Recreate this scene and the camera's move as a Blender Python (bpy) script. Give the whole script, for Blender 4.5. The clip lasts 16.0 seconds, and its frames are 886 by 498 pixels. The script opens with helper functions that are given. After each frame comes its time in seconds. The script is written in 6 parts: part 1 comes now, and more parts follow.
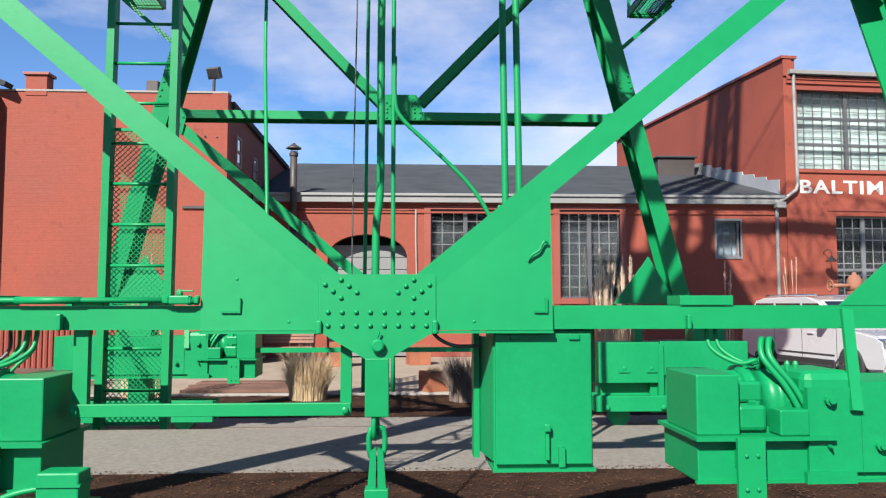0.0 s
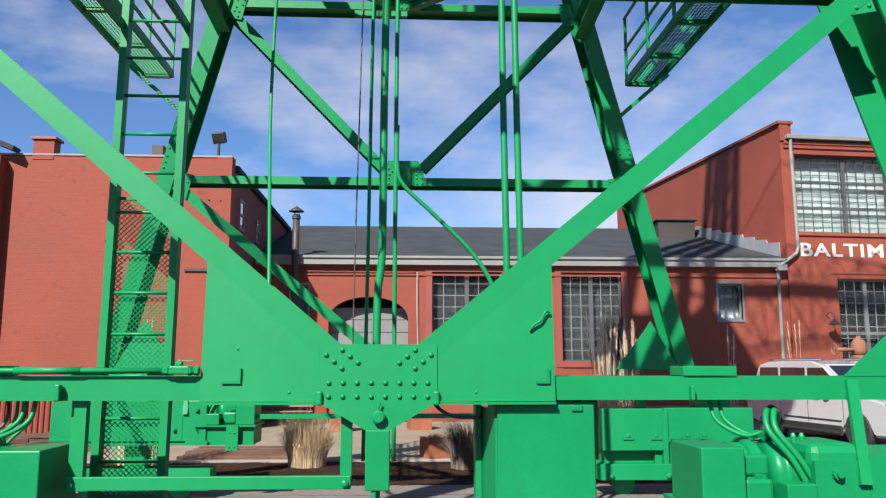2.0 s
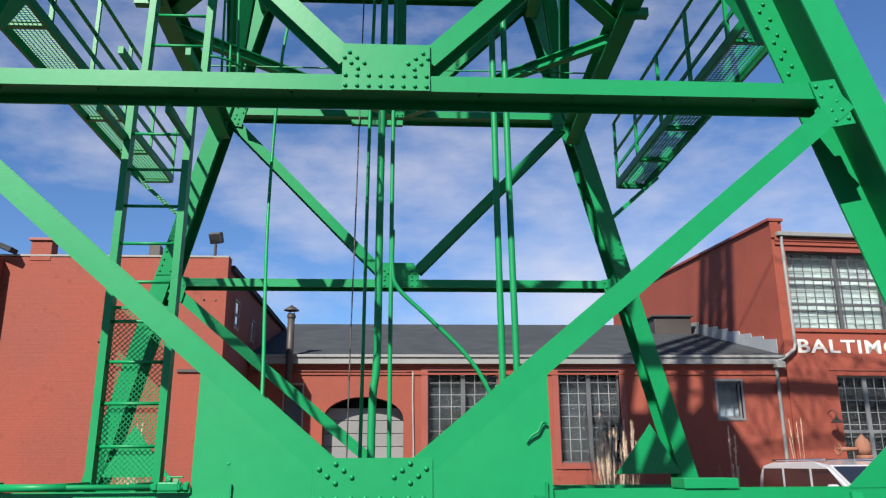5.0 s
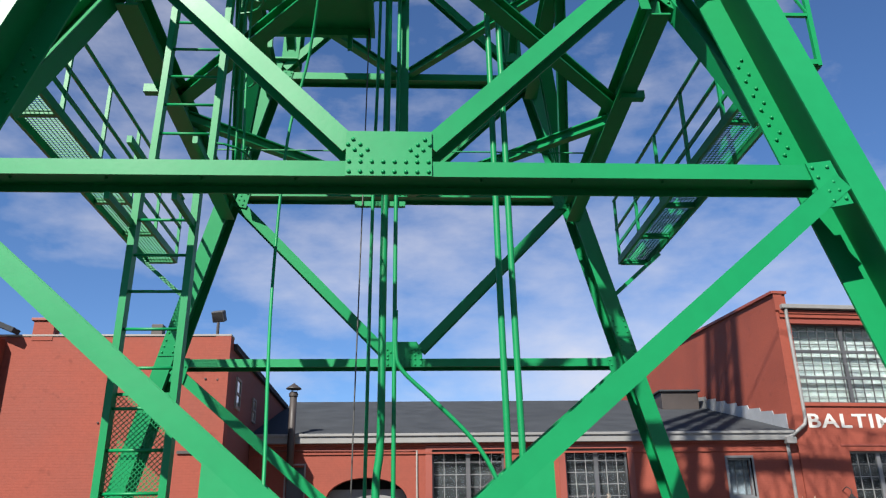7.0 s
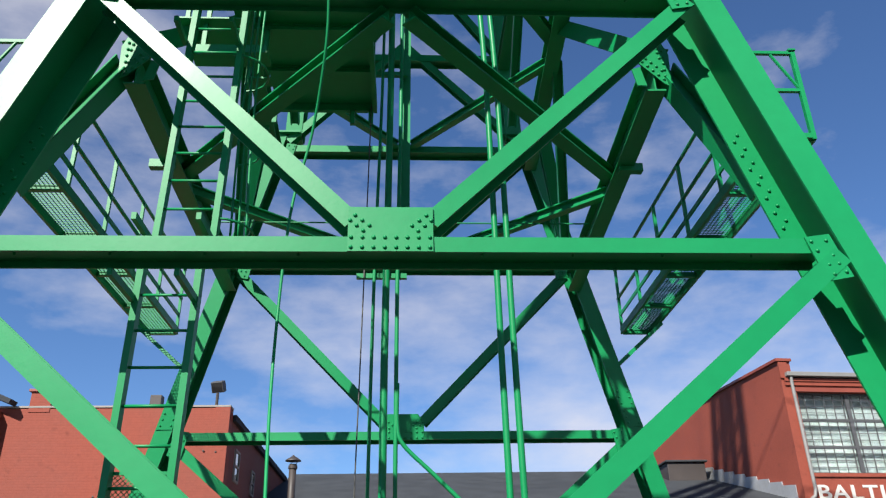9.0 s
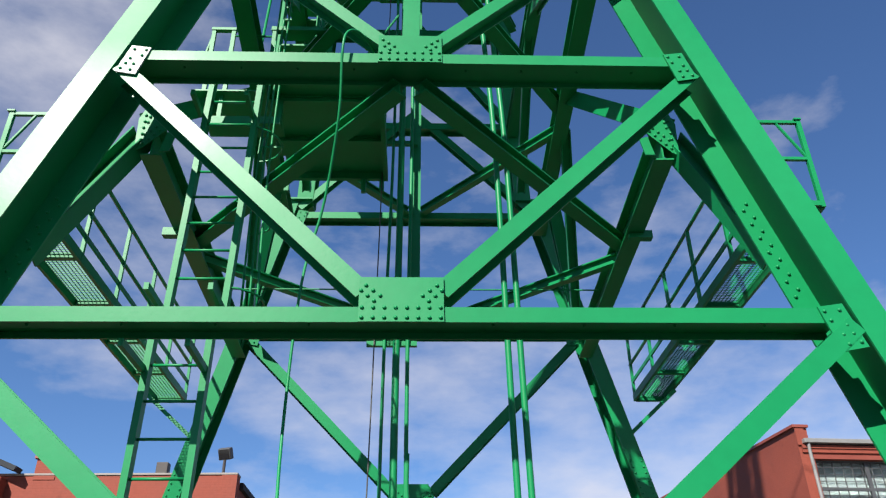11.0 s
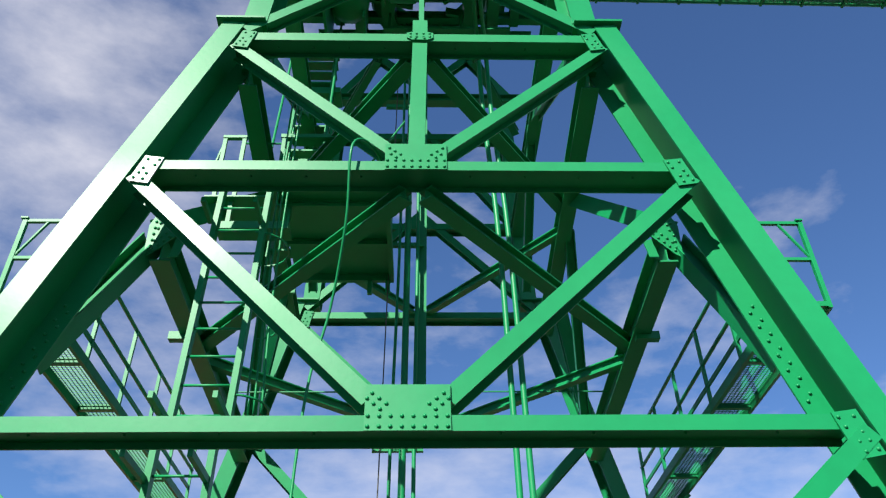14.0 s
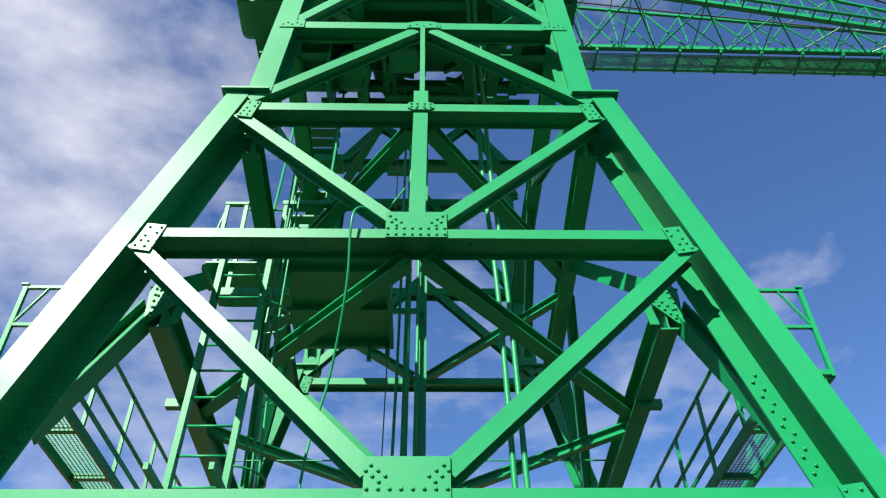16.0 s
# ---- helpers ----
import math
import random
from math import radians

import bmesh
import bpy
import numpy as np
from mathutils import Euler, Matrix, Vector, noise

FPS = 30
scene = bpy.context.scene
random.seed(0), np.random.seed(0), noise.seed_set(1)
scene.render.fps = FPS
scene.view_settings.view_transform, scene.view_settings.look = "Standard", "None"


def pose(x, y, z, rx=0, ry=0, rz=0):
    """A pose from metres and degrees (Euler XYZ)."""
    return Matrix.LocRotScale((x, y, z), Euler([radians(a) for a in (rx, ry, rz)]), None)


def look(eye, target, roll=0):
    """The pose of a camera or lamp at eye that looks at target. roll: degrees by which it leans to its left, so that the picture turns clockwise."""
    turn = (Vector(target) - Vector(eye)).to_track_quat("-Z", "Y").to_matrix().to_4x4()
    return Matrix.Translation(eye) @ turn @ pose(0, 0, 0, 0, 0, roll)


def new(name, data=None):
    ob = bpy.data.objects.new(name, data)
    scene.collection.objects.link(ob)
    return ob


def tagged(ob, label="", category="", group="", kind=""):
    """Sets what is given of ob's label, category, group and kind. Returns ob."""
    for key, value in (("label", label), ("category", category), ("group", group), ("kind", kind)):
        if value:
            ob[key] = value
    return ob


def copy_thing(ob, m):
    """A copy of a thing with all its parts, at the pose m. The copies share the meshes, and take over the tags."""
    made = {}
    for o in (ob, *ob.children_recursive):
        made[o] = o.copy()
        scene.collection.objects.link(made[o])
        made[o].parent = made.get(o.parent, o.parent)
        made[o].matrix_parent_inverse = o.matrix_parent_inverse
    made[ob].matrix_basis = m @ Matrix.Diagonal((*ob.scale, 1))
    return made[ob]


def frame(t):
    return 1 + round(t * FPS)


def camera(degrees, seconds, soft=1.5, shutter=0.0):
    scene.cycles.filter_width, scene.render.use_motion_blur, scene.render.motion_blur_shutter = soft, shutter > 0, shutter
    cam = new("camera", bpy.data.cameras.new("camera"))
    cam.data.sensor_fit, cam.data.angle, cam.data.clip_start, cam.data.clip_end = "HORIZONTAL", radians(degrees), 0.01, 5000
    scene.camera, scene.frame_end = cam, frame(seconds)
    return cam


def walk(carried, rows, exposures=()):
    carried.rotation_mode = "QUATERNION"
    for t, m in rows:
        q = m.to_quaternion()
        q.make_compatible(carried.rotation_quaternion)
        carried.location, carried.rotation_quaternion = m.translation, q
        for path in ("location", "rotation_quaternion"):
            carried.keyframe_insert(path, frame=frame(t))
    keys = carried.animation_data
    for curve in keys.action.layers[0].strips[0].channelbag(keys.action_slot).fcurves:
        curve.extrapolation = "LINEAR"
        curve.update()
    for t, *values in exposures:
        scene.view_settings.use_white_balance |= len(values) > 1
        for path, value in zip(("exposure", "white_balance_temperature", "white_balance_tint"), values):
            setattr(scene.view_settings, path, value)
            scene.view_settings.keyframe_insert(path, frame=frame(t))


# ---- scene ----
cam = camera(58.8, 16.0, soft=1.25)
EYE = 1.9
# seconds, yaw, pitch, roll, and the small shift of the lens as the head tilts
PATH = [
    (0.0, -2.871, 3.897, 0.036, 0.0, 0.0, 0.0), (0.5, -2.777, 4.986, -0.002, -0.002, -0.004, 0.014),
    (1.0, -2.713, 6.139, 0.01, -0.003, -0.008, 0.029), (1.5, -2.712, 7.246, 0.003, -0.003, -0.012, 0.043),
    (2.0, -2.776, 8.332, -0.03, -0.002, -0.017, 0.056), (2.5, -2.88, 9.415, -0.021, -0.001, -0.022, 0.07),
    (3.0, -2.989, 10.529, 0.046, 0.0, -0.027, 0.084), (3.5, -3.059, 11.639, 0.156, 0.001, -0.033, 0.098),
    (4.0, -3.112, 12.735, 0.209, 0.002, -0.039, 0.111), (6.5, -2.736, 19.408, 0.628, -0.001, -0.079, 0.19),
    (7.0, -2.664, 20.664, 0.782, -0.001, -0.087, 0.204), (7.5, -2.599, 21.888, 0.968, -0.001, -0.096, 0.218),
    (8.0, -2.54, 23.106, 1.111, -0.001, -0.105, 0.232), (8.5, -2.531, 24.315, 1.059, -0.001, -0.114, 0.245),
    (9.0, -2.488, 25.5, 0.95, -0.003, -0.123, 0.258), (11.5, -1.648, 31.185, 0.742, -0.014, -0.17, 0.317),
    (12.0, -1.483, 32.345, 0.816, -0.015, -0.181, 0.328), (12.5, -1.346, 33.532, 0.881, -0.016, -0.191, 0.339),
    (13.0, -1.286, 34.697, 0.912, -0.016, -0.202, 0.35), (13.5, -1.252, 35.814, 0.921, -0.017, -0.213, 0.361),
    (14.0, -1.288, 36.928, 0.802, -0.018, -0.224, 0.371), (14.5, -1.331, 38.08, 0.666, -0.019, -0.235, 0.381),
    (15.0, -1.351, 39.248, 0.666, -0.019, -0.247, 0.391), (15.5, -1.35, 40.375, 0.676, -0.019, -0.259, 0.4),
    (16.0, -1.319, 41.41, 0.743, -0.018, -0.27, 0.409)]
walk(cam, [(t, pose(x, y, EYE + z, 90 + p, r, yw)) for t, yw, p, r, x, y, z in PATH],
     exposures=[(0.0, 1.33), (2.5, 1.07), (8.0, 1.04), (12.5, 1.06), (16.0, 1.44)])

# ---- sky and sun ----
SUN_A, SUN_B = 0.57, 1.06          # metres east and north that light travels while it falls one metre
sun_dir = Vector((SUN_A, SUN_B, -1)).normalized()
elev = math.asin(-sun_dir.z)
world = bpy.data.worlds.new("sky")
scene.world = world
world.use_nodes = True
wn, wl = world.node_tree.nodes, world.node_tree.links
wn.clear()
w_out, w_bg = wn.new("ShaderNodeOutputWorld"), wn.new("ShaderNodeBackground")
sky = wn.new("ShaderNodeTexSky")
sky.sky_type, sky.sun_disc = "NISHITA", False
sky.sun_elevation, sky.sun_rotation = elev, math.atan2(-SUN_A, -SUN_B)
sky.air_density, sky.dust_density, sky.ozone_density = 1.0, 0.0, 4.5
w_bg.inputs["Strength"].default_value = 0.046
coord, wmap = wn.new("ShaderNodeTexCoord"), wn.new("ShaderNodeMapping")
wmap.inputs["Scale"].default_value = (1.5, 1.9, 3.4)
wmap.inputs["Location"].default_value = (0.35, 0.2, 0.1)
puff, puff2 = wn.new("ShaderNodeTexNoise"), wn.new("ShaderNodeTexNoise")
puff.inputs["Scale"].default_value, puff.inputs["Detail"].default_value, puff.inputs["Roughness"].default_value = 1.3, 9, 0.6
puff2.inputs["Scale"].default_value, puff2.inputs["Detail"].default_value = 7.0, 6
bank = wn.new("ShaderNodeSeparateXYZ")
side = wn.new("ShaderNodeMapRange")
side.inputs["From Min"].default_value, side.inputs["From Max"].default_value = 0.20, -0.40
side.inputs["To Min"].default_value, side.inputs["To Max"].default_value = -0.09, 0.15
low = wn.new("ShaderNodeMapRange")
low.inputs["From Min"].default_value, low.inputs["From Max"].default_value = 0.56, 0.12
low.inputs["To Min"].default_value, low.inputs["To Max"].default_value = 0.0, 0.15
add1, add2, add3 = (wn.new("ShaderNodeMath") for _ in range(3))
add2.operation = "ADD"
add3.operation = "MULTIPLY_ADD"
add3.inputs[1].default_value = 0.25
cover = wn.new("ShaderNodeValToRGB")
cover.color_ramp.elements[0].position, cover.color_ramp.elements[1].position = 0.64, 1.0
cover.color_ramp.elements[1].color = (0.85, 0.85, 0.85, 1)
blend = wn.new("ShaderNodeMixRGB")
blend.inputs["Color2"].default_value = (8.9, 8.7, 9.3, 1)
wl.new(coord.outputs["Generated"], wmap.inputs["Vector"])
wl.new(wmap.outputs["Vector"], puff.inputs["Vector"])
wl.new(wmap.outputs["Vector"], puff2.inputs["Vector"])
wl.new(coord.outputs["Generated"], bank.inputs["Vector"])
wl.new(bank.outputs["X"], side.inputs["Value"])
wl.new(bank.outputs["Z"], low.inputs["Value"])
wl.new(puff.outputs["Fac"], add1.inputs[0])
high, both = wn.new("ShaderNodeMapRange"), wn.new("ShaderNodeMath")
high.inputs["From Min"].default_value, high.inputs["From Max"].default_value = 0.28, 0.62
high.inputs["To Min"].default_value, high.inputs["To Max"].default_value = -1.1, 1.0
both.operation = "MULTIPLY"
wl.new(bank.outputs["Z"], high.inputs["Value"])
wl.new(side.outputs["Result"], both.inputs[0])
wl.new(high.outputs["Result"], both.inputs[1])
wl.new(both.outputs[0], add1.inputs[1])
wl.new(add1.outputs[0], add2.inputs[0])
wl.new(low.outputs["Result"], add2.inputs[1])
wl.new(puff2.outputs["Fac"], add3.inputs[0])
wl.new(add2.outputs[0], add3.inputs[2])
wl.new(add3.outputs[0], cover.inputs["Fac"])
wl.new(cover.outputs["Color"], blend.inputs["Fac"])
deep = wn.new("ShaderNodeMixRGB")
deep.blend_type = "MULTIPLY"
deep.inputs["Fac"].default_value = 1.0
deep.inputs["Color2"].default_value = (0.95, 1.16, 1.44, 1)
wl.new(sky.outputs["Color"], deep.inputs["Color1"])
wl.new(deep.outputs["Color"], blend.inputs["Color1"])
wl.new(blend.outputs["Color"], w_bg.inputs["Color"])
wl.new(w_bg.outputs["Background"], w_out.inputs["Surface"])
sun = new("sun", bpy.data.lights.new("sun", "SUN"))
sun.data.energy, sun.data.angle, sun.data.color = 5.0, radians(0.53), (1.0, 0.95, 0.87)
sun.matrix_world = look((0, 0, 60), Vector((0, 0, 60)) + sun_dir)


# ---- materials ----
def material(name, color, rough=0.6, metal=0.0, vary=0.12, scale=6.0, bump=0.0, bump_scale=60.0, stretch=(1, 1, 1),
             spot=None, spot_at=0.72, coat=0.0, spec=0.5, per_object=0.0):
    """Base colour with large and small variation, fine relief and an optional second stain colour."""
    m = bpy.data.materials.new(name)
    m.use_nodes = True
    n, l = m.node_tree.nodes, m.node_tree.links
    b = n["Principled BSDF"]
    b.inputs["Roughness"].default_value, b.inputs["Metallic"].default_value = rough, metal
    b.inputs["Coat Weight"].default_value = coat
    b.inputs["Specular IOR Level"].default_value = spec
    tc, mp = n.new("ShaderNodeTexCoord"), n.new("ShaderNodeMapping")
    mp.inputs["Scale"].default_value = stretch
    l.new(tc.outputs["Object"], mp.inputs["Vector"])
    big, fine = n.new("ShaderNodeTexNoise"), n.new("ShaderNodeTexNoise")
    big.inputs["Scale"].default_value, big.inputs["Detail"].default_value = scale * 0.12, 4
    fine.inputs["Scale"].default_value, fine.inputs["Detail"].default_value = scale * 2.5, 5
    mix = n.new("ShaderNodeMath")
    mix.operation = "MULTIPLY_ADD"
    mix.inputs[1].default_value = 0.5
    l.new(mp.outputs["Vector"], big.inputs["Vector"])
    l.new(mp.outputs["Vector"], fine.inputs["Vector"])
    l.new(fine.outputs["Fac"], mix.inputs[0])
    l.new(big.outputs["Fac"], mix.inputs[2])
    ramp = n.new("ShaderNodeMapRange")
    ramp.inputs["From Min"].default_value, ramp.inputs["From Max"].default_value = 0.5, 1.0
    ramp.inputs["To Min"].default_value, ramp.inputs["To Max"].default_value = 1 - vary, 1 + vary
    l.new(mix.outputs[0], ramp.inputs["Value"])
    tint = n.new("ShaderNodeVectorMath")
    tint.operation = "SCALE"
    tint.inputs[0].default_value = color
    l.new(ramp.outputs["Result"], tint.inputs["Scale"])
    last = tint.outputs["Vector"]
    if per_object:
        info, pr = n.new("ShaderNodeObjectInfo"), n.new("ShaderNodeMapRange")
        pr.inputs["To Min"].default_value, pr.inputs["To Max"].default_value = 1 - per_object, 1 + per_object
        again = n.new("ShaderNodeVectorMath")
        again.operation = "SCALE"
        l.new(info.outputs["Random"], pr.inputs["Value"])
        l.new(last, again.inputs[0])
        l.new(pr.outputs["Result"], again.inputs["Scale"])
        last = again.outputs["Vector"]
    if spot:
        st, cr, mx = n.new("ShaderNodeTexNoise"), n.new("ShaderNodeValToRGB"), n.new("ShaderNodeMixRGB")
        st.inputs["Scale"].default_value, st.inputs["Detail"].default_value = scale * 0.5, 8
        cr.color_ramp.elements[0].position, cr.color_ramp.elements[1].position = spot_at, spot_at + 0.1
        mx.inputs["Color2"].default_value = (*spot, 1)
        l.new(mp.outputs["Vector"], st.inputs["Vector"])
        l.new(st.outputs["Fac"], cr.inputs["Fac"])
        l.new(cr.outputs["Color"], mx.inputs["Fac"])
        l.new(last, mx.inputs["Color1"])
        last = mx.outputs["Color"]
    l.new(last, b.inputs["Base Color"])
    rr = n.new("ShaderNodeMapRange")
    rr.inputs["From Min"].default_value, rr.inputs["From Max"].default_value = 0.3, 0.7
    rr.inputs["To Min"].default_value, rr.inputs["To Max"].default_value = max(0.02, rough - 0.08), min(1, rough + 0.08)
    l.new(big.outputs["Fac"], rr.inputs["Value"])
    l.new(rr.outputs["Result"], b.inputs["Roughness"])
    if bump:
        bt, bp = n.new("ShaderNodeTexNoise"), n.new("ShaderNodeBump")
        bt.inputs["Scale"].default_value, bt.inputs["Detail"].default_value = bump_scale, 4
        bp.inputs["Strength"].default_value, bp.inputs["Distance"].default_value = bump, 0.01
        l.new(mp.outputs["Vector"], bt.inputs["Vector"])
        l.new(bt.outputs["Fac"], bp.inputs["Height"])
        l.new(bp.outputs["Normal"], b.inputs["Normal"])
    return m


def brick_material(name, color, rough=0.75):
    """Painted brickwork: courses show as fine relief and a little unevenness of the paint."""
    m = material(name, color, rough, vary=0.13, scale=5, spec=0.3, spot=tuple(c * 0.78 for c in color), spot_at=0.64)
    n, l = m.node_tree.nodes, m.node_tree.links
    b = n["Principled BSDF"]
    tc, sep, com = n.new("ShaderNodeTexCoord"), n.new("ShaderNodeSeparateXYZ"), n.new("ShaderNodeCombineXYZ")
    ad = n.new("ShaderNodeMath")
    l.new(tc.outputs["Object"], sep.inputs["Vector"])
    l.new(sep.outputs["X"], ad.inputs[0])
    l.new(sep.outputs["Y"], ad.inputs[1])
    l.new(ad.outputs[0], com.inputs["X"])
    l.new(sep.outputs["Z"], com.inputs["Y"])
    br = n.new("ShaderNodeTexBrick")
    br.inputs["Scale"].default_value = 1.0
    br.inputs["Brick Width"].default_value, br.inputs["Row Height"].default_value = 0.21, 0.075
    br.inputs["Mortar Size"].default_value, br.inputs["Mortar Smooth"].default_value = 0.009, 0.6
    br.inputs["Color1"].default_value, br.inputs["Color2"].default_value = (1, 1, 1, 1), (0.75, 0.75, 0.75, 1)
    br.inputs["Mortar"].default_value = (0.25, 0.25, 0.25, 1)
    l.new(com.outputs["Vector"], br.inputs["Vector"])
    bp = n.new("ShaderNodeBump")
    bp.inputs["Strength"].default_value, bp.inputs["Distance"].default_value = 0.22, 0.010
    l.new(br.outputs["Color"], bp.inputs["Height"])
    l.new(bp.outputs["Normal"], b.inputs["Normal"])
    old = b.inputs["Base Color"].links[0].from_socket
    mr, sc = n.new("ShaderNodeMapRange"), n.new("ShaderNodeVectorMath")
    sc.operation = "SCALE"
    mr.inputs["To Min"].default_value, mr.inputs["To Max"].default_value = 0.93, 1.02
    l.new(br.outputs["Color"], mr.inputs["Value"])
    l.new(old, sc.inputs[0])
    l.new(mr.outputs["Result"], sc.inputs["Scale"])
    l.new(sc.outputs["Vector"], b.inputs["Base Color"])
    return m


GREEN = material("green_paint", (0.003, 0.187, 0.060), 0.44, vary=0.09, scale=4, bump=0.06, bump_scale=22, spec=0.25)
GREEN_OLD = material("green_paint_thick", (0.003, 0.184, 0.062), 0.45, vary=0.11, scale=9, bump=0.10, bump_scale=40, spec=0.22)
BRICK = brick_material("red_painted_brick", (0.200, 0.046, 0.029))
BRICK_DARK = brick_material("bare_dark_brick", (0.16, 0.055, 0.045), 0.85)
TRIM_RED = material("red_paint", (0.19, 0.042, 0.027), 0.55, vary=0.08, scale=8)
COPING = material("weathered_coping", (0.22, 0.20, 0.185), 0.8, vary=0.2, scale=8, bump=0.3)
SHINGLE = material("dark_roof_shingle", (0.036, 0.040, 0.045), 0.9, vary=0.25, scale=10, bump=0.6, bump_scale=30, spec=0.15)
FLASH = material("galvanised_metal", (0.40, 0.41, 0.42), 0.45, metal=0.5, vary=0.15, scale=6)
GUTTER = material("grey_painted_gutter", (0.18, 0.18, 0.175), 0.5, vary=0.12, scale=5)
FRAME_GREY = material("grey_window_steel", (0.13, 0.135, 0.14), 0.5, vary=0.1)
FRAME_DARK = material("dark_window_steel", (0.05, 0.052, 0.056), 0.5, vary=0.1)
MUNTIN_PALE = material("pale_window_bars", (0.20, 0.20, 0.20), 0.5, vary=0.1)
DOOR_GREY = material("pale_grey_garage_door", (0.15, 0.152, 0.15), 0.5, vary=0.08)
# grey backing colour stands in for sky mirrored in the small window
SKY_GREY = material("painted_sky_reflection", (0.11, 0.13, 0.15), 0.8, vary=0.2, scale=3)
BLIND = material("white_blind", (0.23, 0.26, 0.25), 0.8, vary=0.15, scale=3, stretch=(3, 1, 0.4))
# near-black colour stands in for the unlit rooms behind glass and doorway
ROOM_SHADE = material("painted_room_shade", (0.012, 0.012, 0.014), 0.9)
CONCRETE = material("road_concrete", (0.155, 0.142, 0.125), 0.9, vary=0.26, scale=150, bump=0.5, bump_scale=120,
                    spot=(0.10, 0.093, 0.085), spot_at=0.60, spec=0.15)
PAVING = material("plaza_concrete", (0.20, 0.16, 0.12), 0.9, vary=0.2, scale=14, bump=0.3, bump_scale=90)
MULCH = material("bark_mulch", (0.027, 0.014, 0.009), 0.95, vary=0.6, scale=18, bump=1.0, bump_scale=45, spec=0.08)
EARTH = material("dark_asphalt_ground", (0.026, 0.026, 0.025), 0.95, vary=0.35, scale=12, bump=0.8, bump_scale=40)
CHIPS = material("loose_bark", (0.055, 0.030, 0.019), 0.95, vary=0.6, scale=40, spec=0.08)
STRAW = material("dry_grass_blade", (0.40, 0.29, 0.17), 0.8, vary=0.25, scale=30)
STRAW_PALE = material("pale_grass_plume", (0.50, 0.38, 0.28), 0.85, vary=0.2, scale=30)
TWIG = material("dark_twig", (0.16, 0.12, 0.10), 0.9, vary=0.3, scale=30)
BOARD = material("weathered_boards", (0.105, 0.060, 0.046), 0.85, vary=0.3, scale=9, spec=0.15, per_object=0.25)
CORTEN = material("rusted_steel_planter", (0.23, 0.075, 0.035), 0.8, vary=0.3, scale=12, bump=0.3)
RUST = material("rusted_iron", (0.20, 0.085, 0.05), 0.85, vary=0.35, scale=20, bump=0.5)
SOOT = material("sooty_iron", (0.035, 0.028, 0.026), 0.6, vary=0.3, scale=12)
BENCH_WOOD = material("weathered_bench_slats", (0.22, 0.11, 0.08), 0.7, vary=0.2, scale=10)
CAR_WHITE = material("white_car_paint", (0.37, 0.37, 0.385), 0.25, vary=0.02, coat=0.8)
CAR_GLASS = material("tinted_car_glass", (0.012, 0.013, 0.015), 0.06, vary=0.0, coat=1.0)
CAR_BLACK = material("black_plastic", (0.02, 0.02, 0.02), 0.5, vary=0.1)
CHROME = material("bright_trim", (0.7, 0.7, 0.7), 0.18, metal=1.0, vary=0.03)
TYRE = material("tyre_rubber", (0.018, 0.018, 0.018), 0.85, vary=0.15, scale=20)
LETTER = material("white_lettering", (0.48, 0.47, 0.44), 0.6, vary=0.05)
RAIL_STEEL = material("rail_steel", (0.14, 0.11, 0.09), 0.6, metal=0.6, vary=0.25, scale=20)
BLACK_HOSE = material("weathered_wire_rope", (0.05, 0.05, 0.045), 0.5)
# pale grey that paints a sun highlight onto one green gusset plate
GLINT_GREY = material("painted_highlight_grey", (0.30, 0.31, 0.30), 0.4, vary=0.1, scale=10)


def glass_pane(name, color, rough=0.05):
    m = bpy.data.materials.new(name)
    m.use_nodes = True
    b = m.node_tree.nodes["Principled BSDF"]
    b.inputs["Base Color"].default_value = (*color, 1)
    b.inputs["Roughness"].default_value, b.inputs["Transmission Weight"].default_value = rough, 1.0
    b.inputs["IOR"].default_value = 1.22
    return m


GLASS = glass_pane("window_glass", (0.80, 0.88, 0.90))


# ---- building blocks ----
def mesh_of(bm, name, mat, smooth=False):
    me = bpy.data.meshes.new(name)
    bmesh.ops.recalc_face_normals(bm, faces=bm.faces)
    bm.to_mesh(me)
    bm.free()
    me.materials.append(mat)
    if smooth:
        for p in me.polygons:
            p.use_smooth = True
    return me


def part(name, bm, mat, parent=None, label="", smooth=False):
    ob = new(name, mesh_of(bm, name, mat, smooth))
    if parent:
        ob.parent = parent
    return tagged(ob, label=label)


def thing(name, label, category, group="", kind="", at=None):
    ob = new(name)
    ob.empty_display_size = 0.2
    if at is not None:
        ob.matrix_world = at
    return tagged(ob, label, category, group, kind)


def box(bm, x0, x1, y0, y1, z0, z1, bevel=0.0):
    r = bmesh.ops.create_cube(bm, size=1, matrix=Matrix.Translation(((x0 + x1) / 2, (y0 + y1) / 2, (z0 + z1) / 2)) @
                              Matrix.Diagonal((abs(x1 - x0), abs(y1 - y0), abs(z1 - z0), 1)))
    if bevel:
        edges = list({e for v in r["verts"] for e in v.link_edges})
        bmesh.ops.bevel(bm, geom=edges, offset=bevel, segments=2, affect="EDGES", profile=0.5)
    return bm


def boxes(*rows, bevel=0.0):
    bm = bmesh.new()
    for r in rows:
        box(bm, *r, bevel=bevel)
    return bm


def basis(p0, p1, n):
    """Frame with x along p0-p1, z the given face normal made square to it."""
    u = (Vector(p1) - Vector(p0)).normalized()
    n = Vector(n)
    n = (n - u * n.dot(u)).normalized()
    v = n.cross(u)
    return u, v, n


